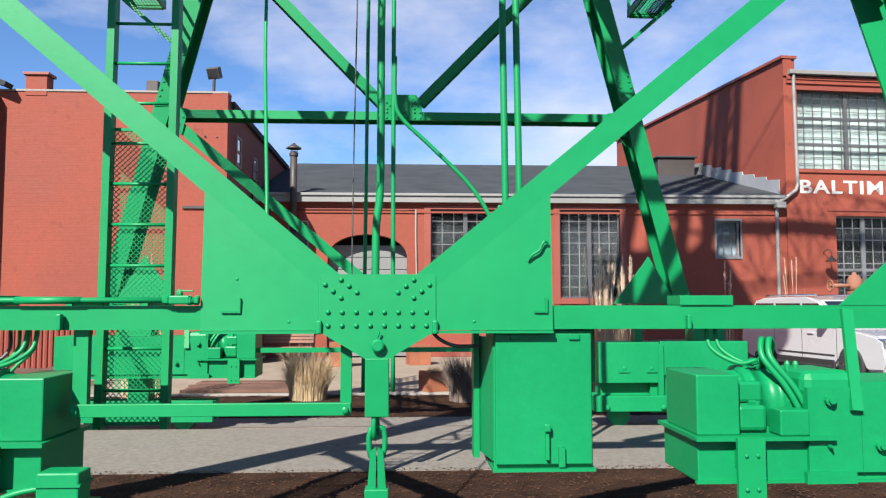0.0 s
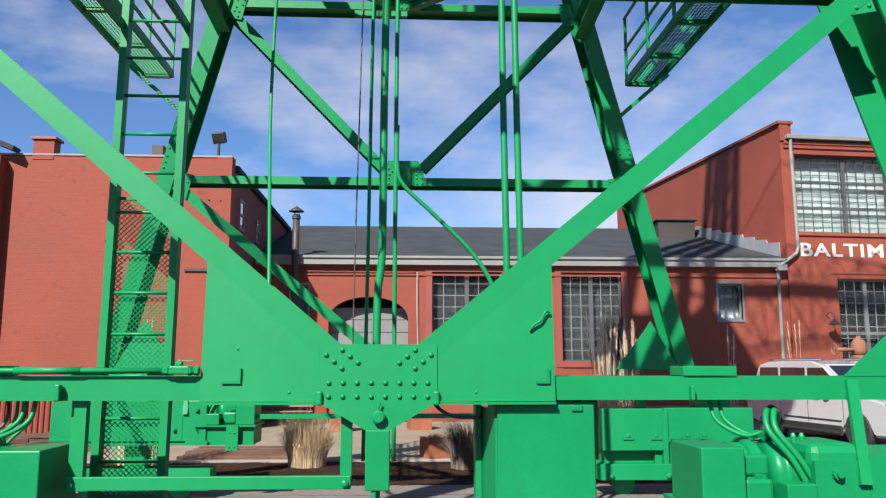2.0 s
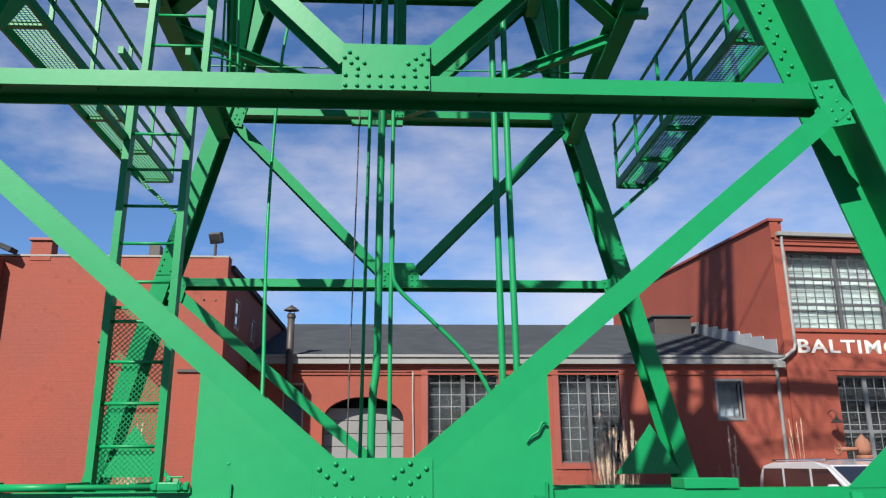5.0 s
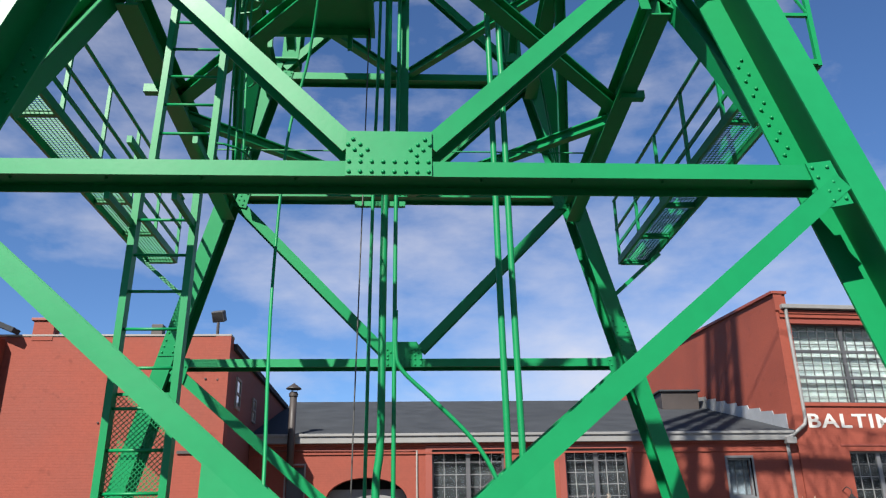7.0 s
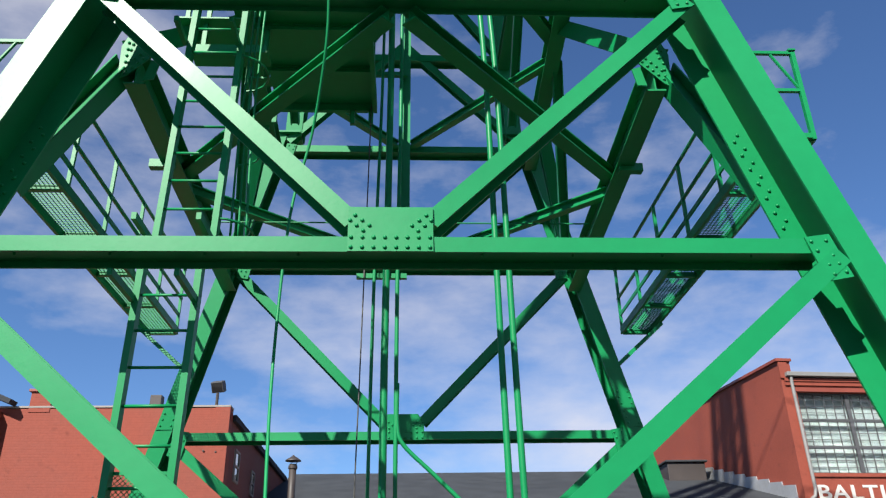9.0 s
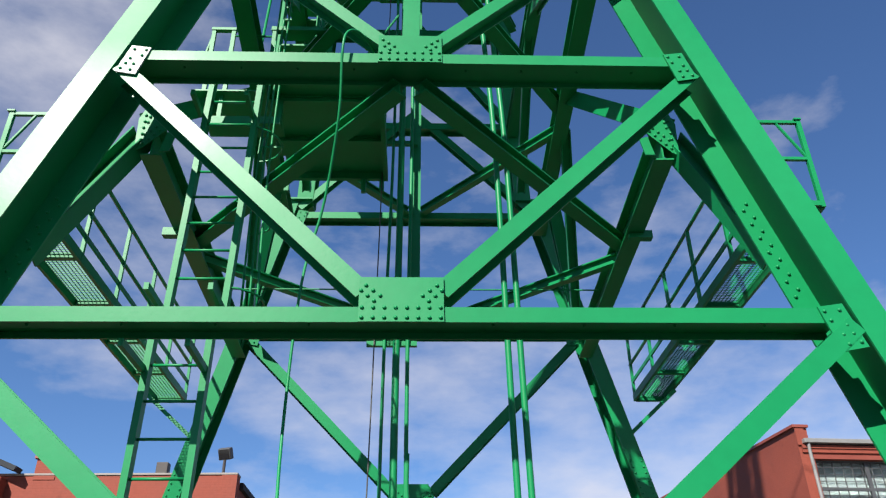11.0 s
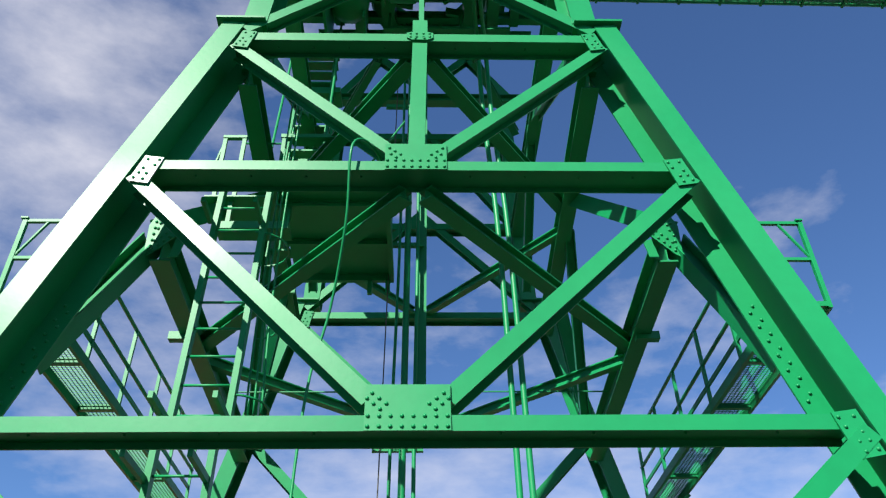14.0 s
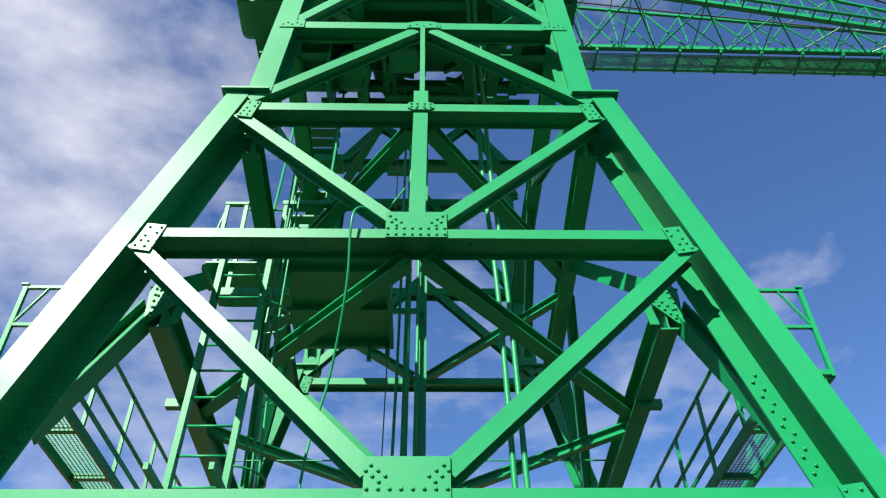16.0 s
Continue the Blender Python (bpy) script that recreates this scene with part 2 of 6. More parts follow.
def extrude_profile(p0, p1, n, prof, bm=None):
    """prof: points (v, n) of a closed outline, drawn out from p0 to p1."""
    bm = bm or bmesh.new()
    u, v, n = basis(p0, p1, n)
    a = [bm.verts.new(Vector(p0) + v * q[0] + n * q[1]) for q in prof]
    b = [bm.verts.new(Vector(p1) + v * q[0] + n * q[1]) for q in prof]
    k = len(prof)
    for i in range(k):
        bm.faces.new((a[i], a[(i + 1) % k], b[(i + 1) % k], b[i]))
    bm.faces.new(a[::-1])
    bm.faces.new(b)
    return bm


def h_profile(w, d, tf=0.018, tw=0.016):
    """Rolled H section; the outer face of one flange lies at n = 0, the other at n = -d."""
    h, t = w / 2, tw / 2
    return [(-h, 0), (h, 0), (h, -tf), (t, -tf), (t, -d + tf), (h, -d + tf), (h, -d), (-h, -d), (-h, -d + tf),
            (-t, -d + tf), (-t, -tf), (-h, -tf)]


def leg_profile(w, d, tf, inner, sg, tw=0.016):
    """H section whose far flange reaches further towards the tower's middle."""
    h, t = w / 2, tw / 2
    a = (h, h + inner) if sg > 0 else (h + inner, h)
    return [(-h, 0), (h, 0), (h, -tf), (t, -tf), (t, -d + tf), (a[1], -d + tf), (a[1], -d), (-a[0], -d), (-a[0], -d + tf),
            (-t, -d + tf), (-t, -tf), (-h, -tf)]


def hbeam(p0, p1, n, w, d, tf=0.018):
    return extrude_profile(p0, p1, n, h_profile(w, d, tf))


def angle_bar(p0, p1, n, w, t=0.012):
    return extrude_profile(p0, p1, n, [(-w / 2, 0), (w / 2, 0), (w / 2, -w), (w / 2 - t, -w), (w / 2 - t, -t), (-w / 2, -t)])


def flat_bar(p0, p1, n, w, d):
    return extrude_profile(p0, p1, n, [(-w / 2, 0), (w / 2, 0), (w / 2, -d), (-w / 2, -d)])


def tube(points, r, seg=10, bm=None, closed=False):
    """Round bar or pipe along a smooth line of points."""
    bm = bm or bmesh.new()
    pts = [Vector(p) for p in points]
    k = len(pts)
    rings, prev = [], None
    for i, p in enumerate(pts):
        if closed:
            d = (pts[(i + 1) % k] - pts[i - 1]).normalized()
        else:
            d = (pts[min(i + 1, k - 1)] - pts[max(i - 1, 0)]).normalized()
        ref = prev if prev is not None else (Vector((0, 0, 1)) if abs(d.z) < 0.9 else Vector((1, 0, 0)))
        s = (ref - d * ref.dot(d)).normalized()
        prev = s
        q = d.cross(s)
        rings.append([bm.verts.new(p + (s * math.cos(2 * math.pi * j / seg) + q * math.sin(2 * math.pi * j / seg)) * r)
                      for j in range(seg)])
    for i in range(k if closed else k - 1):
        a, b = rings[i], rings[(i + 1) % k]
        for j in range(seg):
            bm.faces.new((a[j], a[(j + 1) % seg], b[(j + 1) % seg], b[j]))
    if not closed:
        bm.faces.new(rings[0][::-1])
        bm.faces.new(rings[-1])
    return bm


def bend(points, steps=8):
    """Catmull-Rom line through the points."""
    p = [Vector(q) for q in points]
    p = [p[0] * 2 - p[1]] + p + [p[-1] * 2 - p[-2]]
    out = []
    for i in range(1, len(p) - 2):
        for s in range(steps):
            t = s / steps
            a, b, c, d = p[i - 1], p[i], p[i + 1], p[i + 2]
            out.append(0.5 * (2 * b + (c - a) * t + (2 * a - 5 * b + 4 * c - d) * t * t + (3 * b - a - 3 * c + d) * t ** 3))
    return out + [p[-2]]


def lathe(profile, origin, axis="Z", seg=24, bm=None, ring=False):
    """Turned shape from (radius, height) pairs about an axis."""
    bm = bm or bmesh.new()
    turn = {"Z": Matrix(), "X": Matrix.Rotation(math.pi / 2, 4, "Y"), "Y": Matrix.Rotation(-math.pi / 2, 4, "X"), "-Y": Matrix.Rotation(math.pi / 2, 4, "X")}[axis]
    m = Matrix.Translation(origin) @ turn
    rings = [[bm.verts.new(m @ Vector((r * math.cos(2 * math.pi * j / seg), r * math.sin(2 * math.pi * j / seg), h)))
              for j in range(seg)] for r, h in profile]
    for a, b in zip(rings, rings[1:] + (rings[:1] if ring else [])):
        for j in range(seg):
            bm.faces.new((a[j], a[(j + 1) % seg], b[(j + 1) % seg], b[j]))
    if not ring:
        bm.faces.new(rings[0][::-1])
        bm.faces.new(rings[-1])
    return bm


def plate(outline, y, t, bm=None):
    """Upright plate from (x, z) points; y: its outer face, or one for each point; t: thickness inwards."""
    bm = bm or bmesh.new()
    ys = y if isinstance(y, (list, tuple)) else [y] * len(outline)
    a = [bm.verts.new((p[0], q, p[1])) for p, q in zip(outline, ys)]
    b = [bm.verts.new((p[0], q + t, p[1])) for p, q in zip(outline, ys)]
    k = len(a)
    bm.faces.new(a)
    bm.faces.new(b[::-1])
    for i in range(k):
        bm.faces.new((a[i], b[i], b[(i + 1) % k], a[(i + 1) % k]))
    return bm


# ---- ground ----
def sheet(name, x0, x1, y0, y1, z, mat, label, nx=1, ny=1, rough=0.0):
    bm = bmesh.new()
    v = [[bm.verts.new((x0 + (x1 - x0) * i / nx, y0 + (y1 - y0) * j / ny,
                        z + (rough * noise.noise(Vector((i * 0.7, j * 0.7, 3))) if 0 < i < nx and 0 < j < ny else 0)))
          for i in range(nx + 1)] for j in range(ny + 1)]
    for j in range(ny):
        for i in range(nx):
            bm.faces.new((v[j][i], v[j][i + 1], v[j + 1][i + 1], v[j + 1][i]))
    return tagged(new(name, mesh_of(bm, name, mat)), label, "ground", kind="structure")


def slab(name, x0, x1, y0, y1, z0, z1, mat, label):
    return tagged(part(name, boxes((x0, x1, y0, y1, z0, z1)), mat), label, "ground", kind="structure")


sheet("ground", -900, 900, -400, 1200, 0.0, EARTH, "dark worn asphalt ground that reaches the horizon")
slab("road", -60, 60, 8.95, 13.05, -0.2, 0.03, CONCRETE, "pale worn concrete roadway with dark stains")
sheet("mulch_bed", -30, 30, 2.0, 8.95, 0.02, MULCH, "dark brown bark mulch under the crane", 120, 28, 0.03)
sheet("mulch_strip", -30, 8.0, 13.05, 16.3, 0.02, MULCH, "dark brown bark mulch strip beside the road", 120, 14, 0.03)
slab("pavement", -30, 8.0, 16.3, 27.0, -0.2, 0.04, PAVING, "pale tan concrete plaza in front of the brick building")
slab("parking_apron", 8.0, 40, 13.05, 27.0, -0.2, 0.035, CONCRETE, "pale concrete parking apron")
tagged(part("kerb", boxes((-30, 8.0, 16.2, 16.32, -0.1, 0.06), bevel=0.01), COPING), "low pale concrete edging kerb", "kerb",
       kind="structure")
rng = random.Random(5)
chip_v, chip_f = [], []
for _ in range(15000):
    x, y = rng.uniform(-6.5, 7), (rng.uniform(6.6, 9.05) if rng.random() < 0.55 else rng.uniform(12.95, 16.35))
    s, a, b = rng.uniform(0.006, 0.017), rng.uniform(0, 6.3), rng.uniform(-0.4, 0.4)
    m = Matrix.Translation((x, y, 0.035)) @ Euler((b, b * 0.7, a)).to_matrix().to_4x4() @ Matrix.Diagonal((s * 2, s * 0.6, s * 0.35, 1))
    k = len(chip_v)
    chip_v += [tuple(m @ Vector((sx / 2, sy / 2, sz / 2))) for sz in (-1, 1) for sy in (-1, 1) for sx in (-1, 1)]
    chip_f += [(k, k + 2, k + 3, k + 1), (k + 4, k + 5, k + 7, k + 6), (k, k + 1, k + 5, k + 4), (k + 2, k + 6, k + 7, k + 3), (k, k + 4, k + 6, k + 2), (k + 1, k + 3, k + 7, k + 5)]
chip_me = bpy.data.meshes.new("bark_chips")
chip_me.from_pydata(chip_v, [], chip_f)
chip_me.materials.append(CHIPS)
tagged(new("bark_chips", chip_me), "loose brown bark chips spread on the beds", "mulch", kind="stuff")


# ---- buildings ----
def holed_wall(x0, x1, z0, z1, y, t, holes, mat, name, parent):
    """Wall in the plane y (outer face), t thick, with rectangular openings cut through it."""
    xs = sorted({x0, x1, *[h[0] for h in holes], *[h[1] for h in holes]})
    zs = sorted({z0, z1, *[h[2] for h in holes], *[h[3] for h in holes]})
    full = {(i, j): not any(h[0] <= (xs[i] + xs[i + 1]) / 2 <= h[1] and h[2] <= (zs[j] + zs[j + 1]) / 2 <= h[3] for h in holes)
            for i in range(len(xs) - 1) for j in range(len(zs) - 1)}
    bm, verts = bmesh.new(), {}

    def vert(i, j, back):
        k = (i, j, back)
        if k not in verts:
            verts[k] = bm.verts.new((xs[i], y + (t if back else 0), zs[j]))
        return verts[k]
    for (i, j), on in full.items():
        if not on:
            continue
        bm.faces.new((vert(i, j, 0), vert(i + 1, j, 0), vert(i + 1, j + 1, 0), vert(i, j + 1, 0)))
        bm.faces.new((vert(i, j, 1), vert(i, j + 1, 1), vert(i + 1, j + 1, 1), vert(i + 1, j, 1)))
        for (di, dj), (a, b) in {(-1, 0): ((0, 0), (0, 1)), (1, 0): ((1, 1), (1, 0)), (0, -1): ((1, 0), (0, 0)), (0, 1): ((0, 1), (1, 1))}.items():
            if not full.get((i + di, j + dj), False):
                bm.faces.new((vert(i + a[0], j + a[1], 0), vert(i + b[0], j + b[1], 0), vert(i + b[0], j + b[1], 1), vert(i + a[0], j + a[1], 1)))
    return part(name, bm, mat, parent)


def grid_window(parent, x0, x1, z0, z1, y, cols, rows, frame_mat, bar_mat, back_mat, mullions=(), rails=(), bar=0.013, blind=True):
    """Steel window: frame, mullions, glazing bars, single panes, and what stands behind the glass."""
    win = thing("window", "", "")
    win.parent = parent
    del_keys = [k for k in ("label", "category") if k in win]
    for k in del_keys:
        del win[k]
    f = 0.06
    part("frame", boxes((x0, x0 + f, y, y + 0.08, z0, z1), (x1 - f, x1, y, y + 0.08, z0, z1), (x0 + f, x1 - f, y, y + 0.08, z0, z0 + f),
                        (x0 + f, x1 - f, y, y + 0.08, z1 - f, z1)), frame_mat, win)
    for mx in mullions:
        part("mullion", boxes((mx - 0.07, mx + 0.07, y - 0.01, y + 0.07, z0 + f, z1 - f)), frame_mat, win)
    for rz in rails:
        part("rail", boxes((x0 + f, x1 - f, y - 0.005, y + 0.065, rz - 0.05, rz + 0.05)), frame_mat, win)
    dx, dz = (x1 - x0) / cols, (z1 - z0) / rows
    vb = mesh_of(boxes((-bar / 2, bar / 2, 0, 0.03, z0 + f, z1 - f)), "upright_bar", bar_mat)
    for i in range(1, cols):
        o = new("glazing_bar", vb)
        o.parent, o.location = win, (x0 + i * dx, y + 0.01, 0)
    hb = mesh_of(boxes((x0 + f, x1 - f, 0, 0.028, -bar / 2, bar / 2)), "cross_bar", bar_mat)
    for j in range(1, rows):
        o = new("glazing_bar", hb)
        o.parent, o.location = win, (0, y + 0.011, z0 + j * dz)
    pane = mesh_of(boxes((-dx / 2 + 0.012, dx / 2 - 0.012, -0.002, 0.002, -dz / 2 + 0.012, dz / 2 - 0.012)), "pane", GLASS)
    for i in range(cols):
        for j in range(rows):
            o = new("pane", pane)
            o.parent, o.location = win, (x0 + (i + 0.5) * dx, y + 0.045, z0 + (j + 0.5) * dz)
            o.rotation_euler = (rng.uniform(-0.006, 0.006), 0, rng.uniform(-0.006, 0.006))
            o.visible_shadow = False
    # near-black backings paint the room's darkness onto this sheet
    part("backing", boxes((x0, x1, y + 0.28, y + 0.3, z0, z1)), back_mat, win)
    return win


WY = 27.0
BX = 13.5                          # corner of the tall building, which stands a little askew
turn_ = Matrix.Translation((BX, WY, 0)) @ Matrix.Rotation(radians(4.5), 4, "Z") @ Matrix.Translation((-BX, -WY, 0))
low_hall = thing("low_brick_building", "long single-storey brick building painted red under a dark shingle roof", "building")
holed_wall(-5.15, 13.5, 0, 5.4, WY, 0.4, [(-2.6, 0.12, 0, 4.3), (0.93, 3.35, 1.9, 5.12), (5.42, 7.54, 2.05, 5.12), (10.97, 11.82, 3.5, 4.76), (-3.9, -3.3, 3.2, 4.6)],
           BRICK, "wall", low_hall)
# flat arch over the wide doorway
bm = bmesh.new()
cx, hw_, z_s, z_t = -1.24, 1.36, 3.35, 4.24
curve = [(cx + hw_ * math.cos(a), z_s + (z_t - z_s) * math.sin(a) ** 0.8) for a in [math.pi * i / 24 for i in range(25)]]
for s in (1, -1):
    half = [p for p in curve if (p[0] - cx) * s >= -1e-6]
    half.sort(key=lambda p: p[1])
    plate([(cx + s * hw_, 4.3), *[(p[0], p[1]) for p in half], (cx, 4.3)], WY, 0.4, bm)
part("arch", bm, BRICK, low_hall)
part("door_reveal", boxes((-2.7, -2.6, WY + 0.4, WY + 1.1, 0, 4.4), (0.12, 0.22, WY + 0.4, WY + 1.1, 0, 4.4), (-2.7, 0.22, WY + 0.4, WY + 1.1, 4.3, 4.4)), BRICK, low_hall)
door = thing("garage_door", "", "")
for k in ("label", "category"):
    if k in door:
        del door[k]
door.parent = low_hall
for j in range(9):
    part("door_panel", boxes((-2.6, 0.12, WY + 0.55, WY + 0.59, 0.05 + j * 0.43, 0.46 + j * 0.43), bevel=0.008), DOOR_GREY, door)
grid_window(low_hall, 0.93, 3.35, 1.9, 5.12, WY + 0.1, 6, 8, FRAME_DARK, MUNTIN_PALE, ROOM_SHADE, mullions=(2.14,))
grid_window(low_hall, 5.42, 7.54, 2.05, 5.12, WY + 0.1, 6, 8, FRAME_DARK, MUNTIN_PALE, ROOM_SHADE, mullions=(6.48,))
# small window: the sky's reflection is painted as a grey backing
grid_window(low_hall, 10.97, 11.82, 3.5, 4.76, WY + 0.1, 3, 4, FRAME_GREY, FRAME_DARK, SKY_GREY)
part("small_door", boxes((-3.9, -3.3, WY + 0.2, WY + 0.24, 3.2, 4.6)), FRAME_DARK, low_hall)
part("door_surround", boxes((-3.95, -3.9, WY - 0.02, WY + 0.05, 3.2, 4.65), (-3.3, -3.25, WY - 0.02, WY + 0.05, 3.2, 4.65),
                            (-3.95, -3.25, WY - 0.02, WY + 0.05, 4.65, 4.7)), COPING, low_hall)
for x0, x1, z0, z1 in ((0.93, 3.35, 1.9, 5.12), (5.42, 7.54, 2.05, 5.12)):
    part("window_surround", boxes((x0 - 0.22, x0, WY - 0.03, WY + 0.1, z0 - 0.2, z1 + 0.12), (x1, x1 + 0.22, WY - 0.03, WY + 0.1, z0 - 0.2, z1 + 0.12),
                                  (x0, x1, WY - 0.05, WY + 0.1, z0 - 0.2, z0), (x0, x1, WY - 0.03, WY + 0.1, z1, z1 + 0.12)), TRIM_RED, low_hall)
part("window_surround", boxes((10.9, 10.97, WY - 0.02, WY + 0.1, 3.42, 4.84), (11.82, 11.89, WY - 0.02, WY + 0.1, 3.42, 4.84),
                              (10.97, 11.82, WY - 0.03, WY + 0.1, 3.42, 3.5), (10.97, 11.82, WY - 0.02, WY + 0.1, 4.76, 4.84)), FRAME_GREY, low_hall)
part("corbel", boxes((-5.1, 13.3, WY - 0.05, WY, 4.98, 5.04), (-5.1, 13.3, WY - 0.09, WY, 5.26, 5.33)), BRICK, low_hall)
part("gutter", boxes((-5.1, 13.3, WY - 0.22, WY - 0.002, 5.33, 5.62), (-5.1, 13.35, WY - 0.28, WY - 0.2, 5.55, 5.64), bevel=0.01), GUTTER, low_hall)
rz0, rz1, ry0, ry1 = 5.62, 8.45, WY - 0.25, 37.0
part("roof", extrude_profile((-5.14, 0, 0), (13.48, 0, 0), (0, 0, 1), [(ry0, rz0), (ry1, rz1), (ry1, rz1 - 0.12), (ry0, rz0 - 0.06)]), SHINGLE, low_hall)
part("rear_wall", boxes((-5.1, 13.45, 36.7, 36.9, 0, 8.2)), BRICK_DARK, low_hall)
# black sheet that paints the shade inside the wide doorway
part("hall_shade_sheet", boxes((-2.65, 0.17, WY + 1.05, WY + 1.1, 0, 4.4)), ROOM_SHADE, low_hall)
part("rear_slope", plate([(-5.14, 8.45), (13.48, 8.45), (13.48, 8.25), (-5.14, 8.25)], 37.0, 0.3), SHINGLE, low_hall)
part("downpipe", tube(bend([(13.12, WY - 0.1, 5.3), (13.12, WY - 0.1, 4.8), (13.12, WY - 0.1, 2.0), (13.12, WY - 0.1, 0.1)]), 0.06), GUTTER, low_hall)
part("conduit", tube(bend([(0.42, WY - 0.04, 5.1), (0.42, WY - 0.04, 4), (0.45, WY - 0.04, 2.4), (0.42, WY - 0.04, 0.6)]), 0.03), COPING, low_hall)
part("conduit", tube([(0.42, WY - 0.04, 5.1), (0.1, WY - 0.05, 5.08), (-2.0, WY - 0.05, 5.1), (-5.0, WY - 0.05, 5.12)], 0.02), BRICK_DARK, low_hall)
# stepped flashing against the tall building
slope = lambda y: rz0 + (rz1 - rz0) * (y - ry0) / (ry1 - ry0)
steps = []
for k in range(11):
    y0 = 27.3 + k * 0.86
    steps += [(y0, slope(y0) + 0.52), (y0 + 0.8, slope(y0) + 0.62)]
flashing = part("stepped_flashing", extrude_profile((13.44, 0, 0), (13.47, 0, 0), (0, 0, 1), [*steps, (36.7, slope(36.7) - 0.02), (27.3, slope(27.3) - 0.02)]), FLASH, low_hall, "stepped grey lead flashing")
flashing.matrix_world = turn_
roof_vent = thing("roof_skylight", "flat-topped dark metal roof hatch on the shingles", "roof hatch")
vz = lambda y: rz0 + (rz1 - rz0) * (y - ry0) / (ry1 - ry0)
part("housing", boxes((11.0, 12.6, 33.2, 34.6, vz(33.2) - 0.3, vz(33.2) + 0.75), bevel=0.02), SOOT, roof_vent)
part("lid", boxes((10.9, 12.7, 33.1, 34.7, vz(33.2) + 0.75, vz(33.2) + 0.83), bevel=0.02), SHINGLE, roof_vent)
stack = thing("stove_pipe", "sooty black iron stove pipe with a conical cap", "chimney pipe")
part("pipe", tube([(-3.72, WY - 0.45, 4.4), (-3.72, WY - 0.45, 5.5), (-3.72, WY - 0.45, 7.0)], 0.12, 14), SOOT, stack, smooth=True)
part("elbow", tube([(-3.72, WY - 0.45, 4.45), (-3.72, WY + 0.25, 4.45)], 0.12, 14), SOOT, stack)
part("collar", lathe([(0.135, 6.85), (0.15, 6.85), (0.15, 6.95), (0.135, 6.95)], (-3.72, WY - 0.45, 0)), SOOT, stack)
part("rain_cap", lathe([(0.26, 7.1), (0.25, 7.13), (0.03, 7.28), (0.02, 7.3)], (-3.72, WY - 0.45, 0)), SOOT, stack)
for a in range(3):
    c_, s_ = math.cos(a * 2.1), math.sin(a * 2.1)
    part("cap_strut", tube([(-3.72 + 0.115 * c_, WY - 0.45 + 0.115 * s_, 6.98), (-3.72 + 0.115 * c_, WY - 0.45 + 0.115 * s_, 7.2)], 0.008, 6), SOOT, stack)

# tall building with the lettering
tall = thing("tall_brick_building", "tall red-painted brick building with large steel windows and white lettering", "building")
UW, LW = (14.0, 19.4, 6.62, 9.48), (15.35, 18.8, 1.6, 4.97)
holed_wall(BX, 24, 0, 9.95, WY - 0.06, 0.45, [UW, LW], BRICK, "wall", tall)
part("side_wall", extrude_profile((BX, 0, 0), (BX + 0.45, 0, 0), (0, 0, 1), [(WY + 0.39, 0), (44, 0), (44, 11.1), (WY - 0.06, 10.6), (WY - 0.06, 9.95), (WY + 0.39, 9.95)]), BRICK, tall)
part("end_pier", boxes((BX - 0.02, BX + 0.3, WY - 0.12, WY - 0.062, 9.96, 10.55)), BRICK, tall)
part("corbel", boxes((BX + 0.1, 24, WY - 0.12, WY - 0.06, 9.7, 9.95), (BX + 0.1, 24, WY - 0.16, WY - 0.06, 9.84, 9.95)), BRICK, tall)
part("coping", extrude_profile((BX + 0.2, WY - 0.14, 10.64), (BX + 0.2, 44, 11.14), (0, 0, 1), [(-0.3, 0.05), (0.3, 0.05), (0.3, -0.05), (-0.3, -0.05)]), TRIM_RED, tall)
part("gutter", boxes((BX + 0.15, 24, WY - 0.3, WY - 0.08, 10.0, 10.16), bevel=0.02), GUTTER, tall)
part("roof", plate([(BX + 0.3, 9.95), (24, 9.95), (24, 10.05), (BX + 0.3, 10.05)], WY - 0.05, 17), SHINGLE, tall)
part("rear_wall", boxes((BX + 0.5, 24, 43.5, 44, 0, 11)), BRICK, tall)
grid_window(tall, *UW[:2], *UW[2:], WY + 0.12, 15, 12, FRAME_DARK, FRAME_DARK, BLIND, mullions=(15.98, 17.7), rails=(7.55, 8.5), bar=0.022)
grid_window(tall, *LW[:2], *LW[2:], WY + 0.12, 9, 8, FRAME_GREY, MUNTIN_PALE, ROOM_SHADE, mullions=(16.5, 17.65), rails=(3.05,), bar=0.02)
part("window_sill", boxes((UW[0] - 0.1, UW[1] + 0.1, WY - 0.12, WY + 0.05, 6.5, 6.62)), BRICK, tall)
part("lintel", boxes((UW[0] - 0.05, UW[1] + 0.1, WY - 0.1, WY - 0.06, 9.48, 9.62)), TRIM_RED, tall)
part("lintel", boxes((LW[0] - 0.3, LW[1] + 0.3, WY - 0.09, WY - 0.06, 5.14, 5.2)), TRIM_RED, tall)
part("downpipe", tube([(13.82, WY - 0.2, 10.0), (13.82, WY - 0.18, 9.7), (13.84, WY - 0.18, 8.0), (13.86, WY - 0.18, 6.05), (13.8, WY - 0.18, 5.85), (13.3, WY - 0.2, 5.5),
                       (13.16, WY - 0.2, 5.42)], 0.06), GUTTER, tall)
part("rain_head", boxes((13.0, 13.35, WY - 0.3, WY - 0.06, 5.2, 5.42), bevel=0.02), GUTTER, tall)
txt = bpy.data.curves.new("lettering", "FONT")
txt.body, txt.size, txt.extrude, txt.space_character = "BALTIMO", 0.66, 0.006, 1.12
txt.offset = 0.014
lettering = new("lettering", txt)
